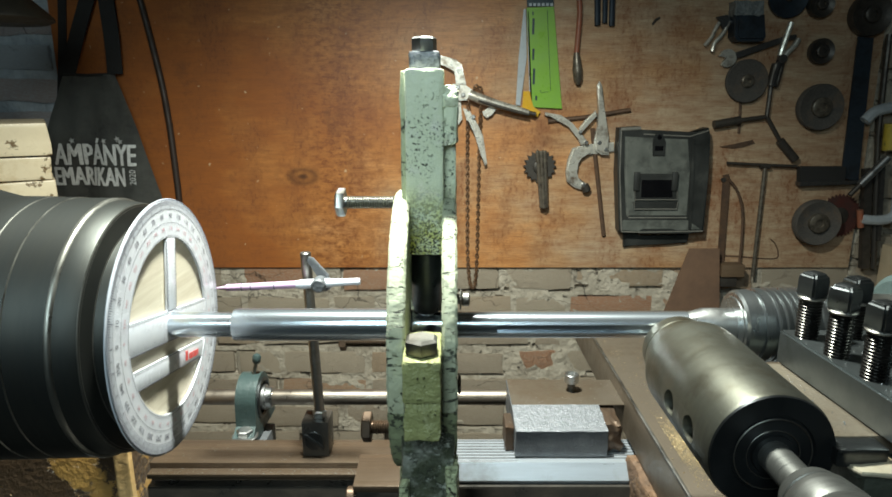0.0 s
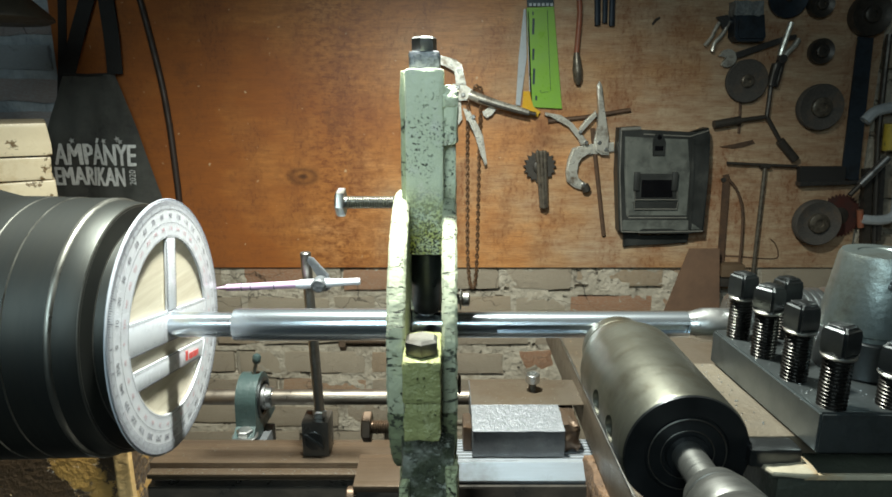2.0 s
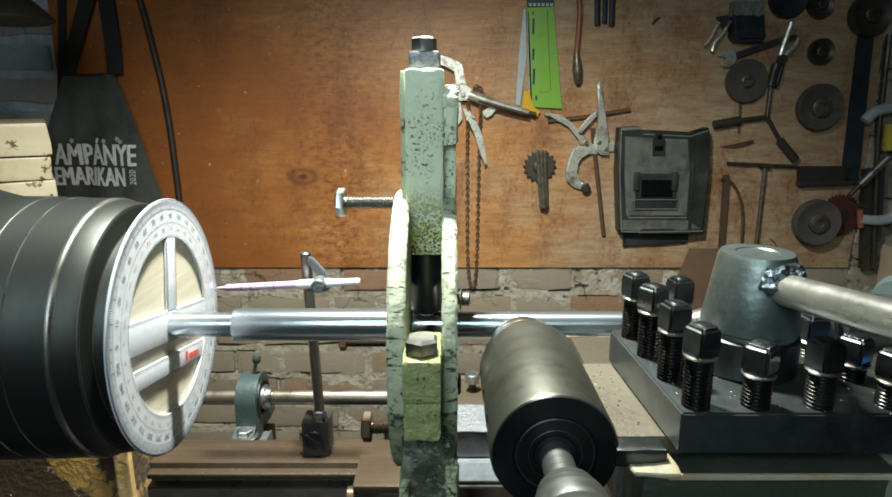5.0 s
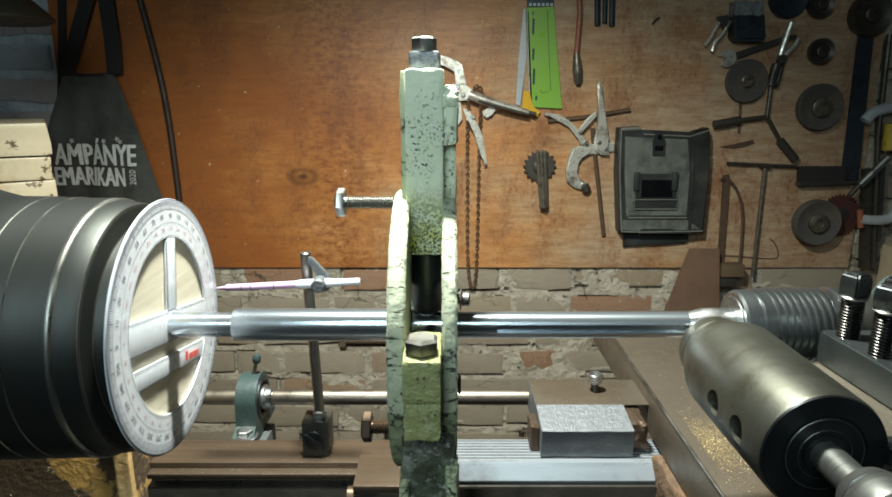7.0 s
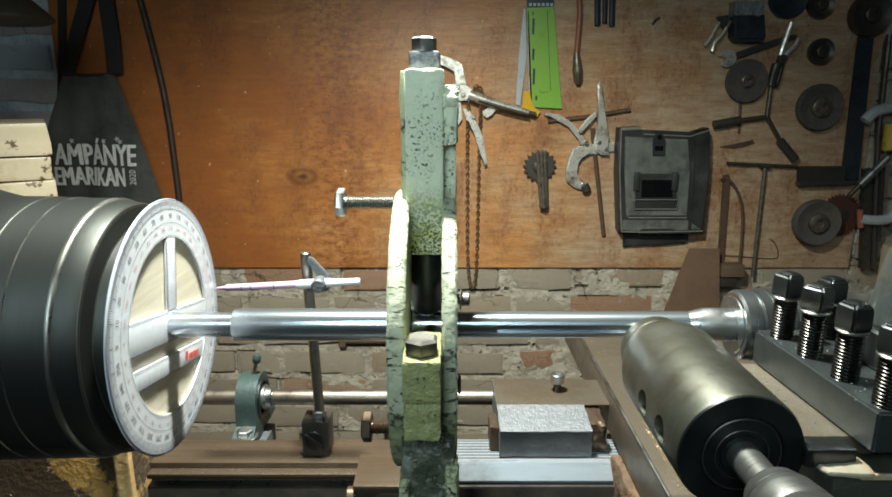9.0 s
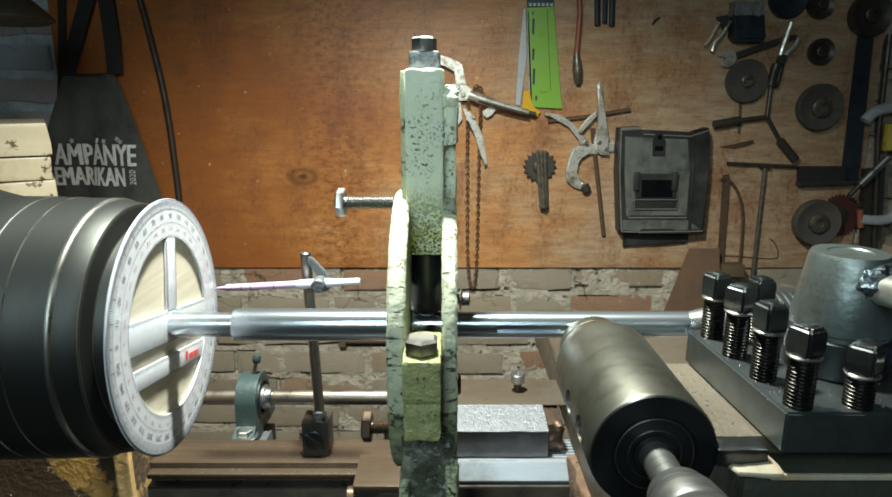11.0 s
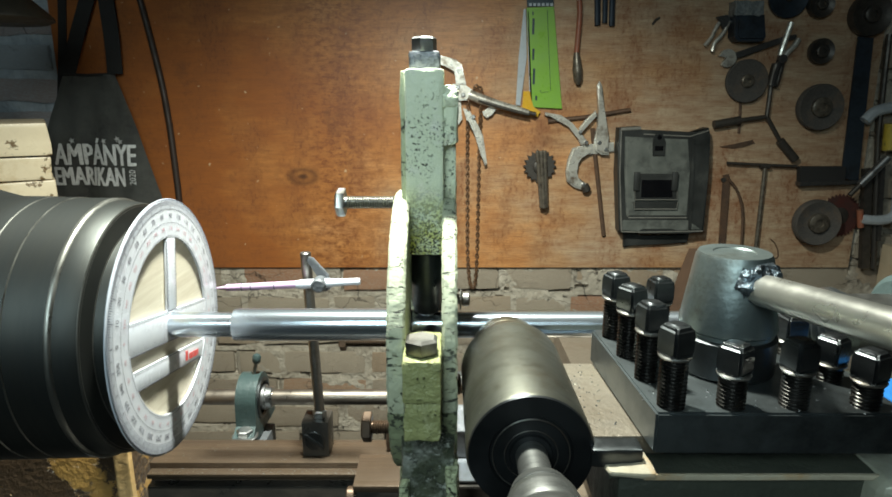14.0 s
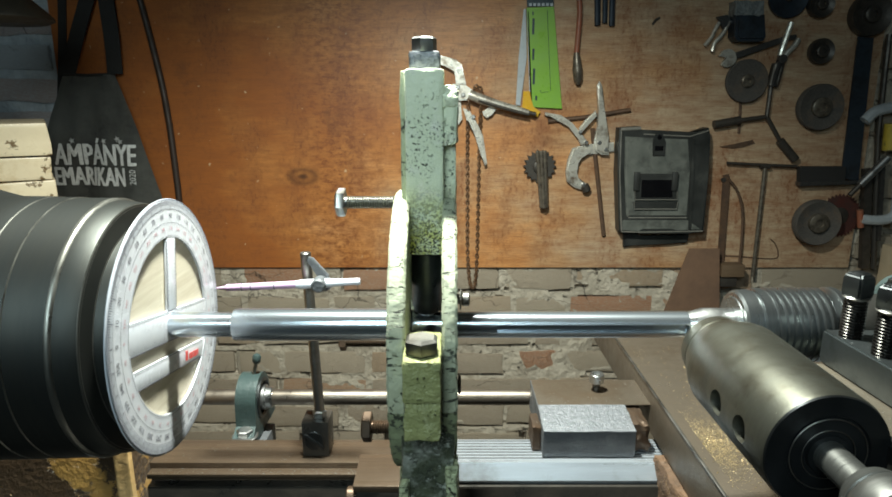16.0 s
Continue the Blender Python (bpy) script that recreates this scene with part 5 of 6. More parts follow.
def locking_clamp_a():
    t = thing("locking_clamp", at_board(0.0574, 1.2164), "worn nickel locking C-clamp hung open on the board", "clamp", "locking clamps on the board")
    part("upper_jaw", plate_on_board([(-0.0178, 1.3168), (-0.0049, 1.3135), (0.0189, 1.3077), (0.0341, 1.2961), (0.0377, 1.2794), (0.0440, 1.2541), (0.0213, 1.2562), (0.0190, 1.2835), (0.0081, 1.2898), (-0.0049, 1.2940), (-0.0179, 1.2961)], 0.012, 0.008, 0.002), "nickel", t)
    part("body", plate_on_board([(0.0147, 1.2562), (0.0431, 1.2528), (0.0629, 1.2393), (0.0565, 1.2222), (0.0258, 1.2201), (0.0170, 1.2244)], 0.014, 0.010, 0.002), "nickel", t)
    handle = [(0.0500, 1.2340), (0.0700, 1.2262), (0.1093, 1.2137), (0.1448, 1.2038), (0.1802, 1.1952)]
    part("fixed_handle", tube([(x, 1.418, z) for x, z in handle], 0.008, 12, radii=(0.0105, 0.0115, 0.0095, 0.0085, 0.0065)), "nickel", t)
    # solid dark strip: the shade inside the folded handle, put in as colour
    part("channel_shade", tube([(x, 1.4105, z - 0.0045) for x, z in handle[1:]], 0.003, 8, radii=(0.0035, 0.0042, 0.0040, 0.0030)), "dark_tool", t, "dark strip standing for the shade in the handle's hollow")
    part("adjuster_screw", bar_on_board([(0.1802, 1.1952), (0.1960, 1.1915)], 0.0048, 0.020, 0, 12), "dark_tool", t)
    part("release", plate_on_board([(0.0788, 1.1965), (0.0984, 1.2094), (0.1173, 1.2115), (0.1010, 1.1900), (0.0900, 1.1835), (0.0833, 1.1878)], 0.006, 0.010, 0.001), "nickel", t)
    part("lever", plate_on_board([(0.0369, 1.2051), (0.0523, 1.1986), (0.0681, 1.1726), (0.0817, 1.1464), (0.0915, 1.0844), (0.0871, 1.0790), (0.0778, 1.1023), (0.0652, 1.1508), (0.0459, 1.1770)], 0.010, 0.012, 0.003), "nickel", t)
    part("lower_jaw", plate_on_board([(0.0170, 1.2222), (0.0324, 1.2158), (0.0357, 1.1813), (0.0269, 1.1683), (0.0172, 1.1683)], 0.010, 0.006, 0.002), "nickel", t)
    for x, z in ((0.0257, 1.2490), (0.0371, 1.2329), (0.0600, 1.1857)):
        rivet(t, x, z, 0.0048, 0.025)
    return t


def locking_clamp_b():
    t = thing("locking_clamp", at_board(0.3171, 1.1425), "worn nickel locking C-clamp with its lever upright", "clamp", "locking clamps on the board")
    part("fixed_handle", plate_on_board([(0.2179, 1.1956), (0.2532, 1.1895), (0.2791, 1.1723), (0.3005, 1.1475), (0.3165, 1.1300), (0.3119, 1.1225), (0.2991, 1.1250), (0.2905, 1.1450), (0.2718, 1.1673), (0.2461, 1.1809), (0.2181, 1.1895)], 0.012, 0.004, 0.003), "nickel", t)
    part("link", plate_on_board([(0.2923, 1.1599), (0.3064, 1.1797), (0.3279, 1.1993), (0.3311, 1.1870), (0.3168, 1.1723), (0.3002, 1.1524)], 0.008, 0.012, 0.002), "nickel", t)
    part("lever", plate_on_board([(0.3287, 1.2526), (0.3331, 1.2622), (0.3386, 1.2526), (0.3484, 1.1919), (0.3588, 1.1425), (0.3625, 1.1023), (0.3459, 1.1036), (0.3314, 1.1124), (0.3278, 1.1325), (0.3336, 1.1648), (0.3339, 1.2042)], 0.015, 0.006, 0.0045), "nickel", t)
    part("body", plate_on_board([(0.2917, 1.1200), (0.3319, 1.1275), (0.3735, 1.1300), (0.3760, 1.1099), (0.3357, 1.1048), (0.3002, 1.1023)], 0.008, 0.002, 0.002), "nickel", t)
    part("jaw", plate_on_board([(0.2817, 1.1174), (0.3018, 1.1212), (0.3248, 1.1174), (0.3255, 1.1048), (0.3003, 1.0998), (0.2920, 1.0871), (0.2893, 1.0642), (0.2939, 1.0488), (0.3162, 1.0385), (0.3119, 1.0229), (0.2883, 1.0307), (0.2723, 1.0436), (0.2688, 1.0642), (0.2727, 1.0922)], 0.013, 0.004, 0.004), "nickel", t)
    part("pad", rod((*at_board(0.3112, 1.0359)[:1], 1.428, at_board(0.3112, 1.0359)[2]), (*at_board(0.3198, 1.0203)[:1], 1.428, at_board(0.3198, 1.0203)[2]), 0.010, 16, chamfer=0.002), "dark_tool", t)
    for x, z in ((0.3393, 1.1300), (0.3542, 1.1149), (0.3102, 1.1300), (0.2964, 1.1537), (0.3087, 1.0359)):
        rivet(t, x, z, 0.0045, 0.021)
    return t


locking_clamp_a()
locking_clamp_b()
solo("steel_rod", bar_on_board([(0.2262, 1.1760), (0.3086, 1.1846), (0.4067, 1.2005)], 0.0050, 0.0045), "rusty_bar", at_board(0.3147, 1.1883), "thin rusty steel rod fixed across the board", "rod")
solo("steel_rod", bar_on_board([(0.3250, 1.1611), (0.3444, 1.0410), (0.3645, 0.9173)], 0.0050, 0.0045), "rusty_bar", at_board(0.3444, 1.0410), "thin rusty steel rod hanging on the board", "rod")


def hanging_chain():
    pts = [(0.0770, 1.2430), (0.0670, 1.2526), (0.0547, 1.2346), (0.0487, 1.2139), (0.0482, 1.1174), (0.0491, 1.0021), (0.0501, 0.8822), (0.0547, 0.8136), (0.0629, 0.7885), (0.0693, 0.8108), (0.0725, 0.8822), (0.0737, 1.0021), (0.0749, 1.1174), (0.0761, 1.2164), (0.0770, 1.2430)]
    path = curve_points([(x, 1.420 if z > 1.17 else 1.436, z) for x, z in pts], 30)
    bm, step, k, last = bmesh.new(), 0.0068, 0, path[0]
    for a in path:
        d = a - last
        if d.length < step:
            continue
        t = d.normalized()
        mid = (a + last) / 2
        side = Vector((0, 1, 0)) if k % 2 else t.cross(Vector((0, 1, 0))).normalized()
        ring = [mid + t * (0.0058 * math.cos(g)) + side * (0.0034 * math.sin(g)) for g in [2 * math.pi * i / 10 for i in range(10)]]
        tube(ring, 0.0016, 5, bm, closed=True)
        last, k = a, k + 1
    return solo("chain", bm, "chain_rust", at_board(0.0614, 1.0667), "thin rusty chain hung in a long loop", "chain")


hanging_chain()


def blade_pack():
    t = thing("blade_pack", at_board(0.2063, 1.3121), "lime green card pack of saw blades hung on the board", "packaging")
    part("card", plate_on_board([(0.1713, 1.4128), (0.2291, 1.4150), (0.2552, 1.2030), (0.1850, 1.2066)], 0.006, 0.003, 0.001), "lime_card", t)
    part("header", plate_on_board([(0.1704, 1.4433), (0.2267, 1.4455), (0.2290, 1.4173), (0.1725, 1.4150)], 0.006, 0.003, 0.001), "navy_card", t, "dark blue header strip")
    part("blade_strip", plate_on_board([(0.1654, 1.4105), (0.1702, 1.4105), (0.1743, 1.3121), (0.1637, 1.2091), (0.1536, 1.2115), (0.1571, 1.3121)], 0.004, 0.004, 0.001), "grey_paint", t, "silver blades in a clear sleeve")
    part("blade", plate_on_board([(0.1728, 1.4048), (0.1764, 1.4048), (0.1899, 1.2103), (0.1837, 1.2091)], 0.003, 0.006, 0.0006), "steel", t)
    part("hook", plate_on_board([(0.1690, 1.2406), (0.1827, 1.2406), (0.1900, 1.2066), (0.2078, 1.1969), (0.2020, 1.1858), (0.1806, 1.1870), (0.1676, 1.2042)], 0.007, 0.006, 0.002), "amber", t, "amber plastic end")
    bars = [((0.1836, 1.4048), (0.1863, 1.3979)), ((0.1841, 1.3911), (0.1888, 1.3588)), ((0.1860, 1.3297), (0.1905, 1.3062)), ((0.1886, 1.2885), (0.1934, 1.2550)), ((0.1954, 1.2309), (0.1995, 1.2212))]
    for (xa, za), (xb, zb) in bars:
        part("print", box(xa, xb, 1.4300, 1.4308, zb, za, 0), "navy_card", t)
    part("outline", bar_on_board([(0.2150, 1.4071), (0.2287, 1.2406), (0.2089, 1.2370), (0.2062, 1.2430)], 0.0005, 0.0096), "navy_card", t)
    for i in range(6):
        x, z = (0.1759, 1.4196)
        part("print", box(x + 0.009 * i, x + 0.009 * i + 0.006, 1.4300, 1.4308, z - 0.004, z + 0.002, 0), "grey_paint", t)
    return t


blade_pack()


def file_tool():
    t = thing("screwdriver", at_board(0.2831, 1.3472), "old screwdriver with a worn red and dark handle", "screwdriver")
    part("handle", bar_on_board([(0.2816, 1.4275), (0.2839, 1.4048), (0.2832, 1.3704), (0.2809, 1.3180)], 0.0058, 0.012, 4, 14, None), "red_wood", t)
    part("grip", turned((*(lambda p: (p[0], 1.428, p[1]))((0.2807, 1.3215)),), (*(lambda p: (p[0], 1.428, p[1]))((0.2875, 1.2574)),), [(0, 0.006), (0.01, 0.008), (0.035, 0.0110), (0.058, 0.0095), (0.068, 0.004)], 18), "worn_tool", t)
    part("collar", bar_on_board([(0.2807, 1.4455), (0.2818, 1.4230)], 0.005, 0.012), "steel", t)
    return t


file_tool()
for pts, lab in (([(0.3202, 1.4478), (0.3241, 1.3773)], 0.0065), ([(0.3369, 1.4478), (0.3396, 1.3819)], 0.0055), ([(0.3525, 1.4478), (0.3545, 1.3761)], 0.0065)):
    solo("drill_bit", bar_on_board(pts, lab, lab - 0.0004), "blue_steel", at_board(*pts[1]), "dark blue steel drill bit hung on the board", "drill bit", "row of drill bits")
solo("wire_hook", bar_on_board([(0.4429, 1.3796), (0.4495, 1.3888), (0.4576, 1.3934)], 0.0025, 0.002), "dark_tool", at_board(0.4497, 1.3865), "small bent wire hook in the board", "hook")




def gear_cutter():
    t = thing("gear_cutter", at_board(0.2103, 1.0539), "dark toothed gear cutter with a splined shank", "cutter")
    teeth = []
    for i in range(54):
        g = 2 * math.pi * i / 54
        r = 0.0375 if i % 3 == 0 else 0.030
        teeth.append((r * math.cos(g), r * math.sin(g)))
    x, z = 0.2108, 1.0769
    part("wheel", slab(teeth, 0.010, on_wall(x, z, 1.438), 0.001), "dark_tool", t)
    part("hub", turned((x, 1.43, z), (x, 0, z), [(0, 0.016), (0.009, 0.016), (0.011, 0.013), (0.011, 0.006), (0.006, 0.005), (0.006, 0)], 24), "dark_tool", t)
    xa, za = 0.2108, 1.1124
    xb, zb = 0.2218, 0.9838
    for i in range(3):
        dx = -0.008 + 0.008 * i
        pts, radii = [], []
        for k in range(29):
            w = k / 28
            pts.append((xa + (xb - xa) * w + dx * (1 - 0.35 * w), 1.416 + (0.004 if i != 1 else 0.0), za + (zb - za) * w))
            radii.append(0.0056 if k % 2 else 0.0044)
        part("toothed_rod", tube(pts, 0.005, 8, radii=radii), "worn_tool", t)
    return t


gear_cutter()


def welding_mask():
    t = thing("welding_mask", at_board(0.4831, 1.0410), "dusty black hand-held welding mask on the board", "welding mask")
    part("shell", plate_on_board([(0.3778, 1.1624), (0.4229, 1.1661), (0.4275, 1.1537), (0.5301, 1.1487), (0.5716, 1.1636), (0.5772, 1.1450), (0.5784, 1.0667), (0.5820, 0.9321), (0.5496, 0.9294), (0.4397, 0.9294), (0.3911, 0.9321), (0.3787, 1.0667)], 0.040, 0.001, 0.006), "mask", t)
    part("face", plate_on_board([(0.3890, 1.1450), (0.4321, 1.1425), (0.5260, 1.1387), (0.5361, 1.0667), (0.5381, 0.9706), (0.4029, 0.9706), (0.3928, 1.0667)], 0.0014, 0.0405, 0.0004), "mask_dust", t, "dust-whitened flat front")
    part("side_wing", plate_on_board([(0.5332, 1.1425), (0.5406, 1.1450), (0.5451, 1.0667), (0.5514, 0.9388), (0.5435, 0.9388), (0.5374, 1.0667)], 0.006, 0.039, 0.002), "mask", t)
    # one dark shape for the lower flap and the mask's shadow below it
    part("flap_and_shadow", plate_on_board([(0.4083, 0.9281), (0.4399, 0.9267), (0.4433, 0.9147), (0.5349, 0.9173), (0.5393, 0.9267), (0.5604, 0.9254), (0.5573, 0.9012), (0.5102, 0.8985), (0.4421, 0.8958), (0.4108, 0.8904)], 0.012, 0.001, 0.003), "mask", t)
    part("rim", bar_on_board([(0.3792, 1.1599), (0.4219, 1.1624)], 0.004, 0.040), "mask_edge", t)
    for pts in ([(0.3806, 1.1574), (0.3826, 1.0667), (0.3948, 0.9361)], [(0.3949, 0.9334), (0.4395, 0.9321), (0.5779, 0.9347)], [(0.4291, 1.1500), (0.5305, 1.1450), (0.5697, 1.1574)], [(0.5347, 1.1400), (0.5438, 1.0667), (0.5498, 0.9414)], [(0.3942, 1.1425), (0.3967, 1.0667), (0.4070, 0.9679)], [(0.4085, 0.9653), (0.5386, 0.9653)]):
        part("glint_or_worn_edge", bar_on_board(pts, 0.0016, 0.0405, 0, 6), "mask_edge", t)
    for pts in ([(0.4138, 1.0590), (0.4186, 1.0073), (0.5117, 1.0073), (0.5073, 1.0590)], [(0.4164, 1.0021), (0.4188, 0.9864), (0.5121, 0.9864), (0.5134, 1.0021)]):
        part("glint_or_worn_edge", bar_on_board(pts, 0.0012, 0.048, 0, 6), "mask_edge", t)
    fr = part("window_frame", plate_on_board([(0.4138, 1.0590), (0.4199, 1.0642), (0.5018, 1.0642), (0.5076, 1.0565), (0.5104, 1.0073), (0.4186, 1.0073)], 0.007, 0.041, 0.002), "mask", t)
    part("pane", plate_on_board([(0.4297, 1.0513), (0.4952, 1.0513), (0.5009, 1.0125), (0.4312, 1.0125)], 0.0022, 0.0472, 0.0004), "glass", fr, "black welding glass")
    for a in ((0.4187, 1.0629), (0.5019, 1.0629)):
        part("clip", box(a[0] - 0.006, a[0] + 0.006, 1.386, 1.394, a[1] - 0.035, a[1] + 0.006, 0.002), "mask", fr)
    part("sill", plate_on_board([(0.4151, 1.0021), (0.5134, 1.0021), (0.5121, 0.9864), (0.4188, 0.9864)], 0.005, 0.040, 0.001), "mask", t)
    part("ledge", plate_on_board([(0.3958, 0.9600), (0.5417, 0.9600), (0.5723, 0.9388), (0.5176, 0.9361), (0.5067, 0.9414), (0.4414, 0.9414), (0.4315, 0.9334), (0.3960, 0.9374)], 0.003, 0.040, 0.001), "mask_dust", t)
    la = part("latch", plate_on_board([(0.4491, 1.1350), (0.4530, 1.1500), (0.4695, 1.1500), (0.4770, 1.1350), (0.4782, 1.1036), (0.4515, 1.1036)], 0.005, 0.041, 0.001), "mask", t)
    # raised black pieces give the shade in the latch's hole and slot
    x, z = 0.4624, 1.1437
    part("hole", rod((x, 1.3940, z), (x, 1.3928, z), 0.005, 16), "glass", la)
    x, z = 0.4629, 1.1200
    part("slot", box(x - 0.009, x + 0.009, 1.3925, 1.3942, z - 0.005, z + 0.005, 0.0005), "glass", la)
    return t


welding_mask()


def disc_on_board(x, z, r, material, label, name="grinding_disc", lift=0.006, hub=0.3, thick=0.010, cat="grinding disc"):
    t = thing(name, at_board(x, z), label, cat, "discs hung on the board")
    part("disc", turned((x, 1.44 - lift, z), (x, 0, z), [(0, r * 0.98), (thick * 0.3, r), (thick * 0.8, r), (thick, r * 0.96), (thick * 0.8, r * 0.75), (thick * 0.6, r * 0.5), (thick * 0.6, r * hub)], 48), material, t)
    part("hub", turned((x, 1.44 - lift - 0.002, z), (x, 0, z), [(0, r * hub), (thick, r * hub), (thick + 0.002, r * hub * 0.8), (thick + 0.002, r * hub * 0.45), (thick - 0.002, r * hub * 0.4), (thick - 0.002, 0)], 28), "worn_tool" if material == "abrasive" else "dark_tool", t)
    return t


disc_on_board(0.6538, 1.2622, 0.046, "abrasive", "worn grey grinding disc on the board")
disc_on_board(0.8187, 1.2066, 0.050, "abrasive", "dark rubber-backed grinding disc on the board", thick=0.018, hub=0.42)
disc_on_board(0.8062, 1.3239, 0.027, "dark_tool", "small dark flanged wheel on the board", hub=0.5, thick=0.014)
disc_on_board(0.7919, 1.4184, 0.027, "dark_tool", "small black rubber wheel on the board", hub=0.4, thick=0.016)
disc_on_board(0.7237, 1.4332, 0.042, "blue_steel", "dark blue cutting disc on the board", hub=0.2)
disc_on_board(0.8987, 1.3979, 0.044, "dark_tool", "black rubber wheel with a pale bore ring", hub=0.38, thick=0.020)
disc_on_board(0.8396, 0.9521, 0.052, "abrasive", "thick grey grinding wheel with a steel hub", hub=0.42, thick=0.022, lift=0.016)


def saw_blade():
    x, z = 0.9019, 0.9627
    t = thing("saw_blade", at_board(x, z), "rusty red circular saw blade behind a grinding wheel", "saw blade", "discs hung on the board")
    teeth = []
    for i in range(72):
        g = 2 * math.pi * i / 72
        r = 0.051 if i % 2 else 0.045
        teeth.append((r * math.cos(g), r * math.sin(g)))
    part("blade", slab(teeth, 0.003, on_wall(x, z, 1.437)), "rusty_red", t)
    part("washer", turned((x, 1.434, z), (x, 0, z), [(0, 0.02), (0.002, 0.02), (0.003, 0.017), (0.003, 0)], 28), "dark_tool", t)
    return t


MAT["rusty_red"] = surface("faded_red_steel", (0.14, 0.045, 0.035), (0.07, 0.04, 0.035), 40, 0.5, 0.4, 0.2, 300)
saw_blade()


def socket_wrench():
    t = thing("socket_wrench", at_board(0.7062, 1.1858), "black three-armed socket wrench on the board", "wrench")
    for pts, socket in (([(0.7062, 1.1858), (0.6481, 1.1784)], [(0.6481, 1.1784), (0.5913, 1.1686)]), ([(0.7062, 1.1858), (0.7445, 1.1300)], [(0.7415, 1.1337), (0.7811, 1.0922)]), ([(0.7062, 1.1858), (0.7080, 1.2646)], [(0.7070, 1.2526), (0.7138, 1.2979)])):
        arm = part("arm", bar_on_board(pts, 0.0048, 0.012), "dark_tool", t)
        part("socket", bar_on_board(socket, 0.0095, 0.012, 0, 14), "dark_tool", arm)
    return t


socket_wrench()


def slip_pliers():
    t = thing("pliers", at_board(0.7341, 1.3414), "worn long-nosed pliers with dark sleeved handles", "pliers")
    part("jaw", bar_on_board([(0.7321, 1.3821), (0.7277, 1.364), (0.722, 1.3412), (0.7166, 1.3146)], 0.006, 0.018, 3, 10), "nickel", t)
    part("jaw", bar_on_board([(0.7544, 1.3494), (0.7459, 1.3344), (0.7332, 1.3206), (0.722, 1.3021)], 0.006, 0.014, 3, 10), "nickel", t)
    part("pivot", rod((0.7213, 1.428, 1.3081), (0.7213, 1.415, 1.3081), 0.009, 18, chamfer=0.001), "nickel_dark", t)
    part("handle", bar_on_board([(0.7189, 1.3044), (0.7117, 1.2765), (0.709, 1.2507)], 0.0072, 0.016, 3, 10), "strap", t, "dark sleeved handle")
    part("handle", bar_on_board([(0.7251, 1.3007), (0.7216, 1.2742), (0.716, 1.2493)], 0.0068, 0.012, 3, 10), "dark_tool", t)
    return t


slip_pliers()


def spanner():
    t = thing("spanner", at_board(0.6683, 1.3297), "dark open-ended spanner on the board", "spanner")
    x, z = 0.6080, 1.3098
    jaw = [(x + 0.019 * math.cos(g), z + 0.019 * math.sin(g)) for g in [radians(-150 + 300 * i / 18 + 18) for i in range(19)]]
    jaw = [p for p in jaw] + [(x - 0.012, z + 0.004), (x - 0.001, z + 0.001), (x - 0.011, z - 0.008)]
    part("jaw", plate_on_board(jaw, 0.008, 0.004, 0.001), "nickel", t)
    part("shank", plate_on_board([(0.6204, 1.3203), (0.7263, 1.3553), (0.7502, 1.3588), (0.7539, 1.3495), (0.7325, 1.3449), (0.6266, 1.3074)], 0.007, 0.005, 0.002), "nickel_dark", t)
    return t


spanner()


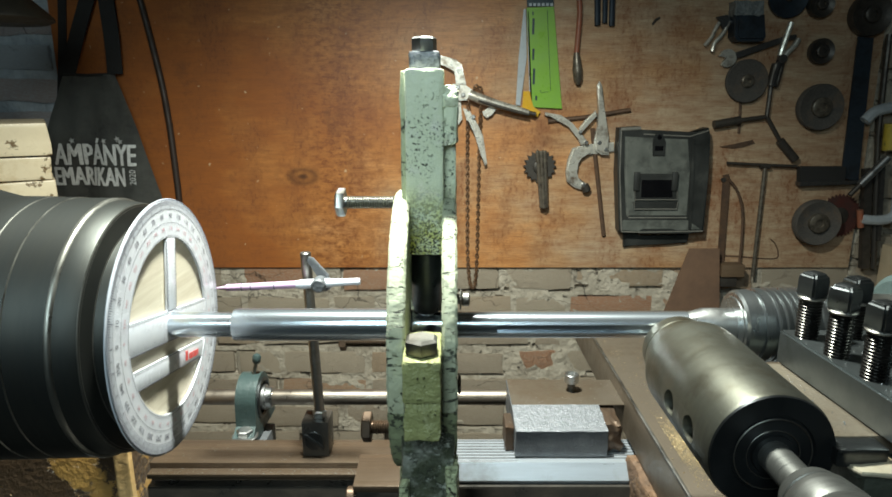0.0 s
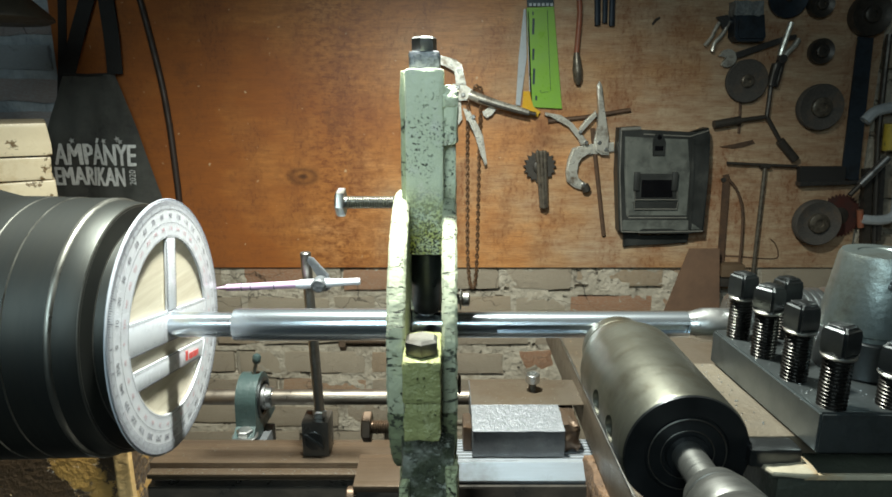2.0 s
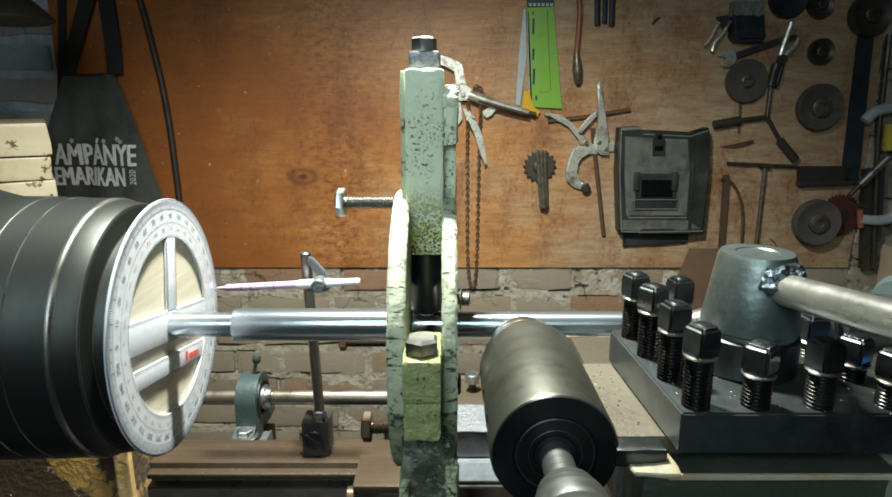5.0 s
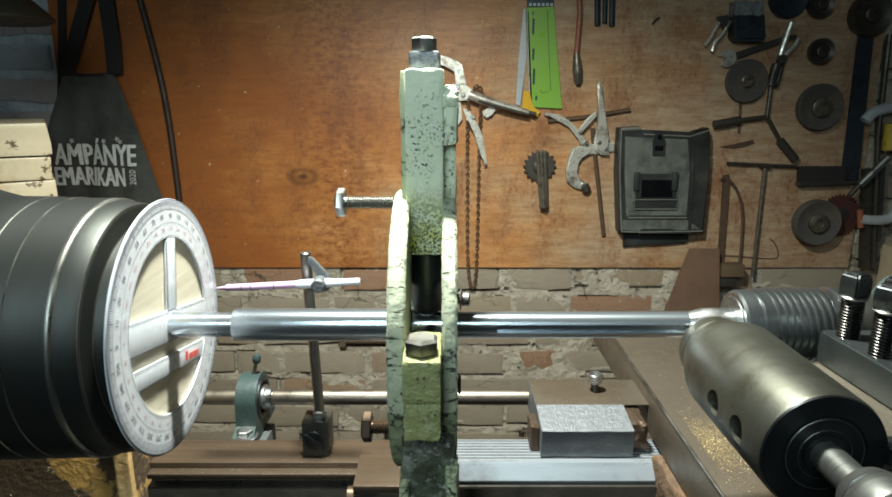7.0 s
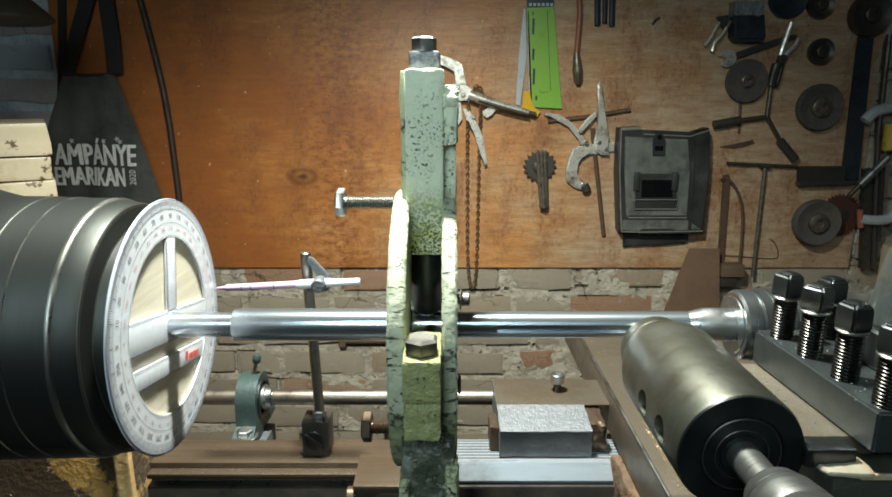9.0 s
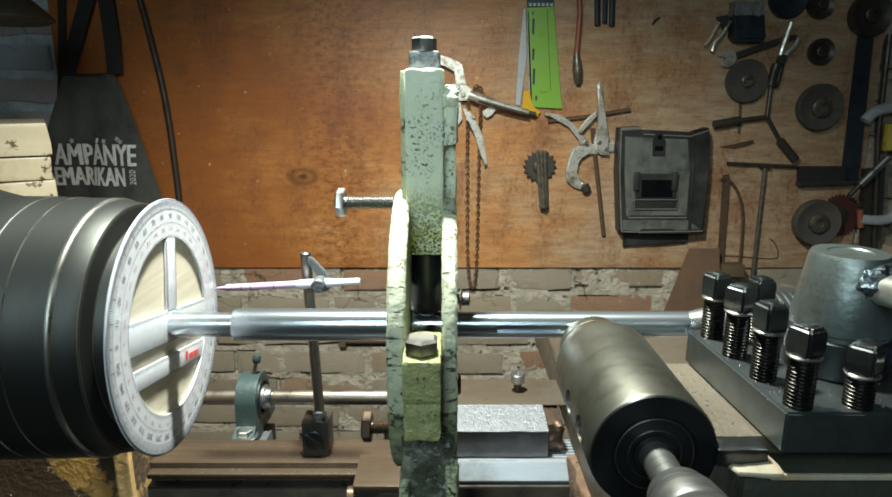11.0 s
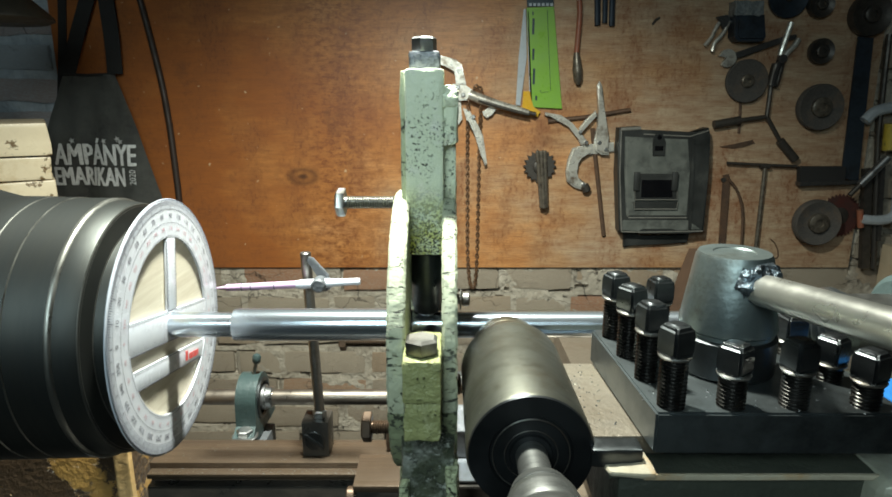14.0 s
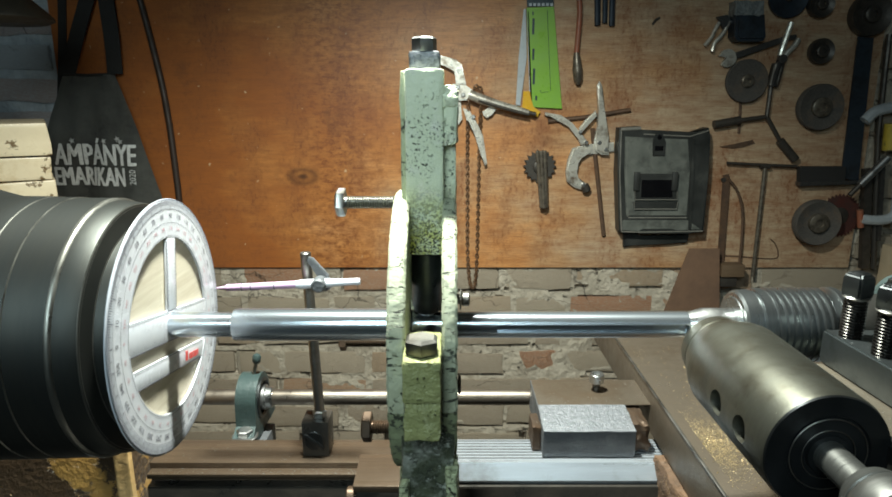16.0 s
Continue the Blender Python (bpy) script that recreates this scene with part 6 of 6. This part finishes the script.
def small_tools():
    t = thing("nose_pliers", at_board(0.5816, 1.3646), "bright small pliers hanging on a hook", "pliers")
    part("handle", bar_on_board([(0.5929, 1.3957), (0.5780, 1.3761), (0.5681, 1.3530), (0.5551, 1.3356)], 0.0042, 0.012, 3), "nickel", t)
    part("handle", bar_on_board([(0.6014, 1.3842), (0.5894, 1.3588), (0.5742, 1.3402), (0.5710, 1.3239)], 0.0042, 0.016, 3), "nickel", t)
    part("jaw", plate_on_board([(0.5738, 1.3934), (0.5951, 1.3979), (0.6065, 1.3819), (0.5909, 1.3681)], 0.010, 0.010, 0.002), "nickel_dark", t)
    t = thing("junction_box", at_board(0.6356, 1.3819), "dark blue-grey box wrapped in crumpled clear film", "box")
    part("body", plate_on_board([(0.6053, 1.3934), (0.6655, 1.3957), (0.6731, 1.3519), (0.6668, 1.3426), (0.6155, 1.3426), (0.6072, 1.3519)], 0.040, 0.001, 0.006), "blue_steel", t)
    film = roughen(plate_on_board([(0.6022, 1.4230), (0.6600, 1.4230), (0.6645, 1.3945), (0.6053, 1.3934)], 0.034, 0.002, 0.002), 0.004, 90, 4)
    part("film", film, "film", t, "crumpled shiny film")
    t = thing("wire_brush", at_board(0.6524, 1.1735), "thin brush stick hung on the board", "brush")
    part("stick", bar_on_board([(0.6487, 1.2188), (0.6520, 1.1772), (0.6524, 1.1500)], 0.0028, 0.0026), "rusty_bar", t)
    solo("bent_blade", plate_on_board([(0.6139, 1.1200), (0.6412, 1.1250), (0.6857, 1.1350), (0.6904, 1.1275), (0.6671, 1.1200), (0.6422, 1.1162)], 0.004), "rusty_bar", at_board(0.6539, 1.1250), "short curved rusty blade on the board", "blade")
    t = thing("t_handle_wrench", at_board(0.7138, 1.0795), "long dark T-handle wrench hung on the board", "wrench")
    part("crossbar", bar_on_board([(0.6290, 1.0846), (0.7869, 1.0769)], 0.0032, 0.012), "dark_tool", t)
    part("boss", bar_on_board([(0.7050, 1.0782), (0.7256, 1.0769)], 0.0062, 0.012, 0, 14), "dark_tool", t)
    part("stem", bar_on_board([(0.7155, 1.0757), (0.7164, 0.8205)], 0.0044, 0.012), "worn_tool", t)
    t = thing("try_square", at_board(0.9034, 1.0667), "large dark try square on the board", "try square")
    part("blade", plate_on_board([(0.8824, 1.3542), (0.9157, 1.3519), (0.9299, 1.0436), (0.8903, 1.0513)], 0.005, 0.008, 0.0008), "blue_steel", t)
    part("stock", plate_on_board([(0.7907, 1.0769), (0.8942, 1.0769), (0.8965, 1.0436), (0.7954, 1.0410)], 0.016, 0.003, 0.001), "strap", t, "black stock")
    part("edge_strip", plate_on_board([(0.7927, 1.0423), (0.9321, 1.0462), (0.9333, 1.0385), (0.7938, 1.0333)], 0.020, 0.003, 0.001), "nickel_dark", t)
    t = thing("hacksaw", at_board(0.6521, 0.9627), "small rusty hacksaw frame hung on the board", "saw")
    part("bar", plate_on_board([(0.6255, 1.0565), (0.6380, 1.0590), (0.6409, 1.0436), (0.6478, 0.8522), (0.6333, 0.8522)], 0.005, 0.005, 0.001), "rusty_bar", t)
    part("bow", bar_on_board([(0.6365, 1.0488), (0.6600, 1.0216), (0.6766, 0.9759), (0.6826, 0.9093), (0.6836, 0.8522)], 0.0032, 0.010, 5), "rusty_bar", t)
    part("pin", rod((*at_board(0.6265, 1.0462)[:1], 1.434, at_board(0.6265, 1.0462)[2]), (*at_board(0.6265, 1.0462)[:1], 1.428, at_board(0.6265, 1.0462)[2]), 0.005, 14), "dark_tool", t)
    solo("wire", bar_on_board([(0.6316, 0.8686), (0.6821, 0.8659), (0.7647, 0.8604), (0.7750, 0.8741), (0.7657, 0.8958), (0.7539, 0.9066)], 0.0014, 0.0012, 6, 6), "rusty_bar", at_board(0.7350, 0.8659), "loose thin copper wire on the board", "wire")
    t = thing("wood_block", at_board(0.6588, 0.8357), "brown wooden block under the tool board", "wood block")
    part("block", box(0.6333, 0.6863, 1.405, 1.438, 0.8247, 0.8536, 0.002), "timber", t)
    part("bracket", box(0.6338, 0.6737, 1.412, 1.4379, 0.7997, 0.8219, 0.001), "dark_tool", t)


MAT["film"] = surface("crumpled_film", (0.28, 0.29, 0.28), (0.10, 0.11, 0.11), 90, 0.2, 0.0, 1.0, 160, depth=0.004)
small_tools()


def bar_clamp():
    t = thing("bar_clamp", at_board(0.9545, 1.0667), "steel bar clamp with a chipped yellow handle", "clamp")
    part("bar", bar_on_board([(0.9451, 1.3588), (0.9487, 1.2766), (0.9552, 1.1425), (0.9927, 0.8412)], 0.006, 0.016), "dark_tool", t)
    part("upper_jaw", bar_on_board([(0.9145, 1.1772), (0.9340, 1.1969), (0.9700, 1.2066), (1.0071, 1.2091)], 0.012, 0.026, 4), "grey_paint", t)
    part("handle", bar_on_board([(0.9706, 1.1723), (0.9749, 1.1149)], 0.016, 0.034, 0, 14), "yellow", t)
    part("screw", bar_on_board([(0.9724, 1.0985), (0.9204, 1.0385)], 0.0085, 0.034, 0, 14), "steel", t)
    part("screw_end", bar_on_board([(0.9313, 1.0513), (0.9007, 1.0151)], 0.0055, 0.034, 0, 12), "dark_tool", t)
    part("side_bar", plate_on_board([(0.9333, 1.0718), (0.9508, 1.0744), (0.9794, 0.8412), (0.9609, 0.8412)], 0.014, 0.010, 0.001), "dark_tool", t)
    part("side_bar", plate_on_board([(0.9653, 1.0795), (0.9755, 1.0795), (0.9925, 0.9093), (0.9833, 0.9093)], 0.014, 0.014, 0.001), "nickel_dark", t)
    part("lower_jaw", bar_on_board([(0.9362, 0.9600), (0.9783, 0.9574), (1.0069, 0.9653), (1.0134, 0.9890), (1.0032, 1.0667)], 0.011, 0.030, 4), "grey_paint", t)
    part("pad", bar_on_board([(0.9317, 0.9811), (0.9390, 0.9414)], 0.007, 0.030, 0, 12), "red_wood", t)
    return t


bar_clamp()


# heavy lettering is struck five times, a hair apart
HEAVY = ((-0.0021, 0.0), (-0.0011, 0.0007), (0.0, -0.0007), (0.0011, 0.0005), (0.0021, 0.0))


def apron():
    t = thing("apron", at_board(-0.7616, 1.1549), "charcoal work apron with faded white lettering on the board", "apron")
    x0, z0 = -0.8241, 1.2754
    x1, _ = -0.7141, 1.2754
    xa, zb = -0.9499, 0.8958
    xb, _ = -0.6131, 0.8958
    bm, rows, cols = bmesh.new(), 44, 48

    def cloth_y(u, v):
        fold = 0.014 * math.sin(u * 9 + 1.5 * v) * (0.2 + v) + 0.009 * math.sin(u * 21 + 4 * v) * v
        fold += 0.010 * noise.noise(Vector((u * 4, v * 5, 2.0)))
        return 1.4180 - 0.012 * v - fold * 0.55

    def laid(shape):
        """Print follows the cloth."""
        for p in shape.verts:
            v = (p.co.z - z0) / (zb0 - z0)
            w = max(v, 0.0) ** 0.85
            a, b = x0 + (xa0 - x0) * w, x1 + (xb0 - x1) * w
            p.co.y = cloth_y((p.co.x - a) / (b - a), v) - 0.0034
        return shape
    xa0, zb0, xb0 = xa, zb, xb
    grid = []
    for j in range(rows + 1):
        v = j / rows
        w = v ** 0.85
        a, b = x0 + (xa - x0) * w, x1 + (xb - x1) * w
        line = []
        for i in range(cols + 1):
            u = i / cols
            line.append(bm.verts.new((a + (b - a) * u, cloth_y(u, v), z0 + (zb - z0) * v)))
        grid.append(line)
    for j in range(rows):
        for i in range(cols):
            bm.faces.new((grid[j][i], grid[j + 1][i], grid[j + 1][i + 1], grid[j][i + 1]))
    bmesh.ops.solidify(bm, geom=list(bm.faces), thickness=-0.0016)
    part("cloth", bm, "cloth", t)
    part("hem", bar_on_board([(-0.8253, 1.2754), (-0.7711, 1.2742), (-0.7127, 1.2766)], 0.0030, 0.022), "strap", t)
    for pts in ([(-0.8196, 1.2718), (-0.7908, 1.3472), (-0.7620, 1.4162), (-0.7479, 1.4500)], [(-0.7152, 1.2766), (-0.7139, 1.3472), (-0.7162, 1.4162), (-0.7168, 1.4500)]):
        ring = [(p.x, p.z) for p in curve_points([(x, 0, z) for x, z in pts], 4)]
        outline = [(x - 0.0165, z) for x, z in ring] + [(x + 0.0165, z) for x, z in ring[::-1]]
        part("neck_strap", plate_on_board(outline, 0.003, 0.014, 0.0), "strap", t)
    letters = []
    for text, px_c, size, sq in (("AMP\u00c1NYE", (-0.7700, 1.1020), 0.066, 0.60), ("EMARIKAN", (-0.7866, 1.0544), 0.058, 0.555)):
        letters.append((text, px_c, size, sq))
    for text, (x, z), size, sq in letters:
        runs = [text_bm(text, size, on_wall(x + dx, z + dz, 1.3960, -1), 0.0, 0.0, sq) for dx, dz in HEAVY]
        for k, run in enumerate(runs):
            laid(run)
            bmesh.ops.translate(run, verts=run.verts, vec=(0, -0.0003 * k, 0))
        part("print", joined(runs), "print", t, "faded white lettering", flat=True)
    x, z = -0.6900, 1.0557
    part("print", laid(text_bm("2020", 0.021, on_wall(x, z, 1.3960, 90), 0.0, 0.0, 0.80)), "print", t, "faded white lettering", flat=True)
    for x, z in ((-0.8204, 1.1349), (-0.7514, 1.1337), (-0.7211, 1.1386), (-0.7145, 1.1325)):
        star = [(0.0075 * (1 if k % 2 else 0.4) * math.cos(math.pi * k / 5), 0.0075 * (1 if k % 2 else 0.4) * math.sin(math.pi * k / 5)) for k in range(10)]
        part("print", laid(slab(star, 0.0005, on_wall(x, z, 1.3965))), "print", t, flat=True)
    return t


apron()
solo("hose", bar_on_board([(-0.6555, 1.4612), (-0.6434, 1.3991), (-0.6316, 1.3297), (-0.6201, 1.2526), (-0.6128, 1.1673), (-0.6097, 1.0858), (-0.6078, 1.0021), (-0.6078, 0.8958)], 0.0068, 0.0066, 5, 12), "hose", at_board(-0.6178, 1.2042), "dark brown rubber hose hanging down the board", "hose")
solo("black_strap", plate_on_board([(-0.8218, 1.4612), (-0.8039, 1.4612), (-0.8172, 1.3588), (-0.8318, 1.2646), (-0.8521, 1.1919), (-0.8621, 1.1919), (-0.8410, 1.3121)], 0.004, 0.0, 0.001), "strap", at_board(-0.8303, 1.3356), "black webbing strap hanging beside the apron", "strap")


def lean_board():
    pts = [(0.5528, 0.8931), (0.6212, 0.8931), (0.6477, 0.6279), (0.4720, 0.6279)]
    return solo("rust_sheet", plate_on_board(pts, 0.004, 0.035, 0.0008), "rust_sheet", at_board(0.5582, 0.7717), "rust-brown steel sheet leaning against the brick wall", "metal sheet")


lean_board()
solo("beige_box", box(1.0078, 1.2051, 1.33, 1.43, 0.7717, 0.8985, 0.004), "beige", at_board(1.0901, 0.7997), "beige cardboard box beside the tool board", "box")


def lamp_shade():
    # the dark rim of a hanging shade near the chuck
    c = (-0.705, 1.05, 1.342)
    prof = [(0, 0.002), (0.001, 0.072), (0.006, 0.082), (0.012, 0.080), (0.05, 0.040), (0.07, 0.025)]
    t = thing("hanging_lamp", c, "dark dusty metal lamp shade hanging unlit on its cord", "lamp")
    part("shade", turned(c, (c[0], c[1], 2), prof, 40), "shade", t)
    part("cord", rod((c[0], c[1], c[2] + 0.07), (c[0], c[1], 2.7), 0.003, 8), "strap", t)
    return t


lamp_shade()


# ---------- bricks of the wall ----------
def brick_mesh(seed, material):
    """A worn brick of unit size: broken arrises, a hollowed face."""
    bm = bmesh.new()
    bmesh.ops.create_cube(bm, size=1)
    bmesh.ops.subdivide_edges(bm, edges=[e for e in bm.edges if abs(e.verts[0].co.x - e.verts[1].co.x) > 0.5], cuts=5)
    bmesh.ops.subdivide_edges(bm, edges=[e for e in bm.edges if abs(e.verts[0].co.z - e.verts[1].co.z) > 0.5], cuts=1)
    for v in bm.verts:
        n = noise.noise_vector(Vector((v.co.x * 3.1, v.co.y, v.co.z * 1.7)) + Vector((seed * 7.1, 0, 0)))
        edge = abs(v.co.x) > 0.49 or abs(v.co.z) > 0.49
        v.co += Vector((0.030 * n.x, 0.055 * n.y, 0.085 * n.z))
        if v.co.y < 0 and edge:
            v.co.y += 0.05 + 0.10 * abs(n.x)
    me = bpy.data.meshes.new("brick")
    bmesh.ops.recalc_face_normals(bm, faces=bm.faces)
    bm.to_mesh(me)
    bm.free()
    smooth(me, 40)
    me.materials.append(MAT[material])
    return me


def brick_wall():
    rng = random.Random(3)
    orange = ((0.2243, 0.5960, 0.088), (0.3960, 0.7390, 0.19), (-0.3959, 0.8105, 0.16), (-0.1740, 0.8105, 0.14))
    plan = []
    z, row = 0.8105, 0
    while z > 0.30:
        x = -1.30 + (0.11 if row % 2 else 0.0) + rng.uniform(-0.02, 0.02)
        marks = sorted((ox - n / 2, n) for ox, oz, n in orange if abs(oz - z) < 0.02)
        while x < 1.32:
            n, hue = rng.choice((0.192, 0.20, 0.205, 0.150, 0.098)), "brick"
            if marks and x + 0.09 > marks[0][0]:
                x, n = marks.pop(0)
                hue = "orange_brick"
            elif marks and x + n + 0.016 > marks[0][0]:
                n = marks[0][0] - x - 0.016
            plan.append((x + n / 2, z + rng.uniform(-0.004, 0.004), n, 0.050 + rng.uniform(-0.005, 0.004), hue))
            x += n + rng.uniform(0.012, 0.024)
        z -= 0.0715
        row += 1
    z = 0.885
    while z < 1.55:
        for x, end, hue in ((-1.28, -0.90, "blue_brick"), (0.96, 1.2, "brick")):
            x += 0.07 if row % 2 else 0.0
            while x < end:
                plan.append((x + 0.1, z, 0.198, 0.050, hue))
                x += 0.216
        z += 0.0715
        row += 1
    wall = structure("wall_north", rough_mortar(plan), "mortar", "old brick wall with rough grey mortar", "wall")
    coat = part("lime_coat", blue_coat(), "blue_mortar")
    coat.parent = wall
    kinds = {m: [brick_mesh(k, m) for k in range(9)] for m in ("brick", "blue_brick", "orange_brick")}
    for x, z, n, h, hue in plan:
        ob = new("brick", rng.choice(kinds[hue]))
        ob.parent = wall
        ob.location = (x, 1.4700 + rng.uniform(-0.004, 0.004), z)
        ob.scale = (n, 0.05, h)
        ob.rotation_euler = (rng.uniform(-0.04, 0.04), rng.uniform(-0.022, 0.022), rng.uniform(-0.02, 0.02))


def rough_mortar(plan):
    """The wall's body and its smeared mortar, washed out under and beside the bricks."""
    bm = box(-2.4, 2.4, 1.4800, 1.60, 0, 2.7, 0)
    rows_of = {}
    for x, z, n, h, hue in plan:
        rows_of.setdefault(round((z - 0.8105) / 0.0715), []).append((x - n / 2, x + n / 2, z - h / 2, z + h / 2))
    for xa, xb, za, zb, nx, nz in ((-1.3, 1.3, 0.40, 0.8380, 620, 150), (0.948, 1.3, 0.84, 1.6, 50, 90)):
        rows = []
        for j in range(nz + 1):
            line = []
            for i in range(nx + 1):
                x, z = xa + (xb - xa) * i / nx, za + (zb - za) * j / nz
                n = noise.noise(Vector((x * 9, 0.3, z * 11))) * 0.5 + noise.noise(Vector((x * 28, 1.7, z * 34))) * 0.5 + noise.noise(Vector((x * 75, 2.9, z * 80))) * 0.35
                y = 1.4512 - 0.0080 * n
                k = round((z - 0.8105) / 0.0715)
                for a, b, lo, hi in rows_of.get(k, []) + rows_of.get(k + 1, []):
                    if a - 0.006 < x < b + 0.006 and lo - 0.0085 < z < hi + 0.003:
                        w = noise.noise(Vector((x * 6.5, 5.1, k * 3.7)))
                        under = lo - 0.0085 < z < lo + 0.003
                        if w > (-0.02 if under else 0.22):
                            y += 0.016 if under else 0.010
                        break
                line.append(bm.verts.new((x, y, z)))
            rows.append(line)
        for j in range(nz):
            for i in range(nx):
                bm.faces.new((rows[j][i], rows[j][i + 1], rows[j + 1][i + 1], rows[j + 1][i]))
    return bm


def blue_coat():
    bm = bmesh.new()
    rows = []
    for j in range(91):
        line = []
        for i in range(51):
            x, z = -1.3 + 0.448 * i / 50, 0.8385 + 0.76 * j / 90
            n = noise.noise(Vector((x * 9, 0.3, z * 11))) * 0.5 + noise.noise(Vector((x * 28, 1.7, z * 34))) * 0.5
            line.append(bm.verts.new((x, 1.4535 - 0.0075 * n, z)))
        rows.append(line)
    for j in range(90):
        for i in range(50):
            bm.faces.new((rows[j][i], rows[j][i + 1], rows[j + 1][i + 1], rows[j + 1][i]))
    return bm


brick_wall()


# ---------- what moves ----------
def motions():
    """The carriage creeps to the left, waits, and runs back to the right, twice."""
    travel = [(0.0, 0.0994), (0.5, 0.0906), (1.0, 0.0821), (1.5, 0.0731), (2.0, 0.0642), (2.5, 0.0551), (3.0, 0.0458), (3.5, 0.0368), (4.0, 0.0279),
              (4.2, 0.0242), (5.0, 0.0099), (5.4, 0.0024), (5.55, 0.0), (5.88, 0.0), (5.98, 0.0140), (6.08, 0.0340), (6.18, 0.0525), (6.3, 0.0719), (6.4, 0.0895), (6.5, 0.1049),
              (6.6, 0.1150), (6.7, 0.1202), (6.8, 0.1219), (6.9, 0.1218), (7.0, 0.1207), (7.5, 0.1122), (8.0, 0.1038), (8.5, 0.0952), (9.0, 0.0866), (9.2, 0.0831), (11.3, 0.0452), (11.5, 0.0415),
              (12.0, 0.0324), (12.5, 0.0233), (13.0, 0.0143), (13.5, 0.0052), (13.7, 0.0016), (13.82, 0.0), (14.5, 0.0), (14.6, 0.0150), (14.7, 0.0345), (14.8, 0.0535),
              (14.9, 0.0710), (15.0, 0.0872), (15.1, 0.1016), (15.2, 0.1132), (15.3, 0.1198), (15.4, 0.1228), (15.5, 0.1238), (15.7, 0.1237), (16.0, 0.1221)]
    for t in CARRIAGE:
        home = t.location.copy()
        walk(t, [(s, pose(home.x + dx, home.y, home.z)) for s, dx in travel])


motions()
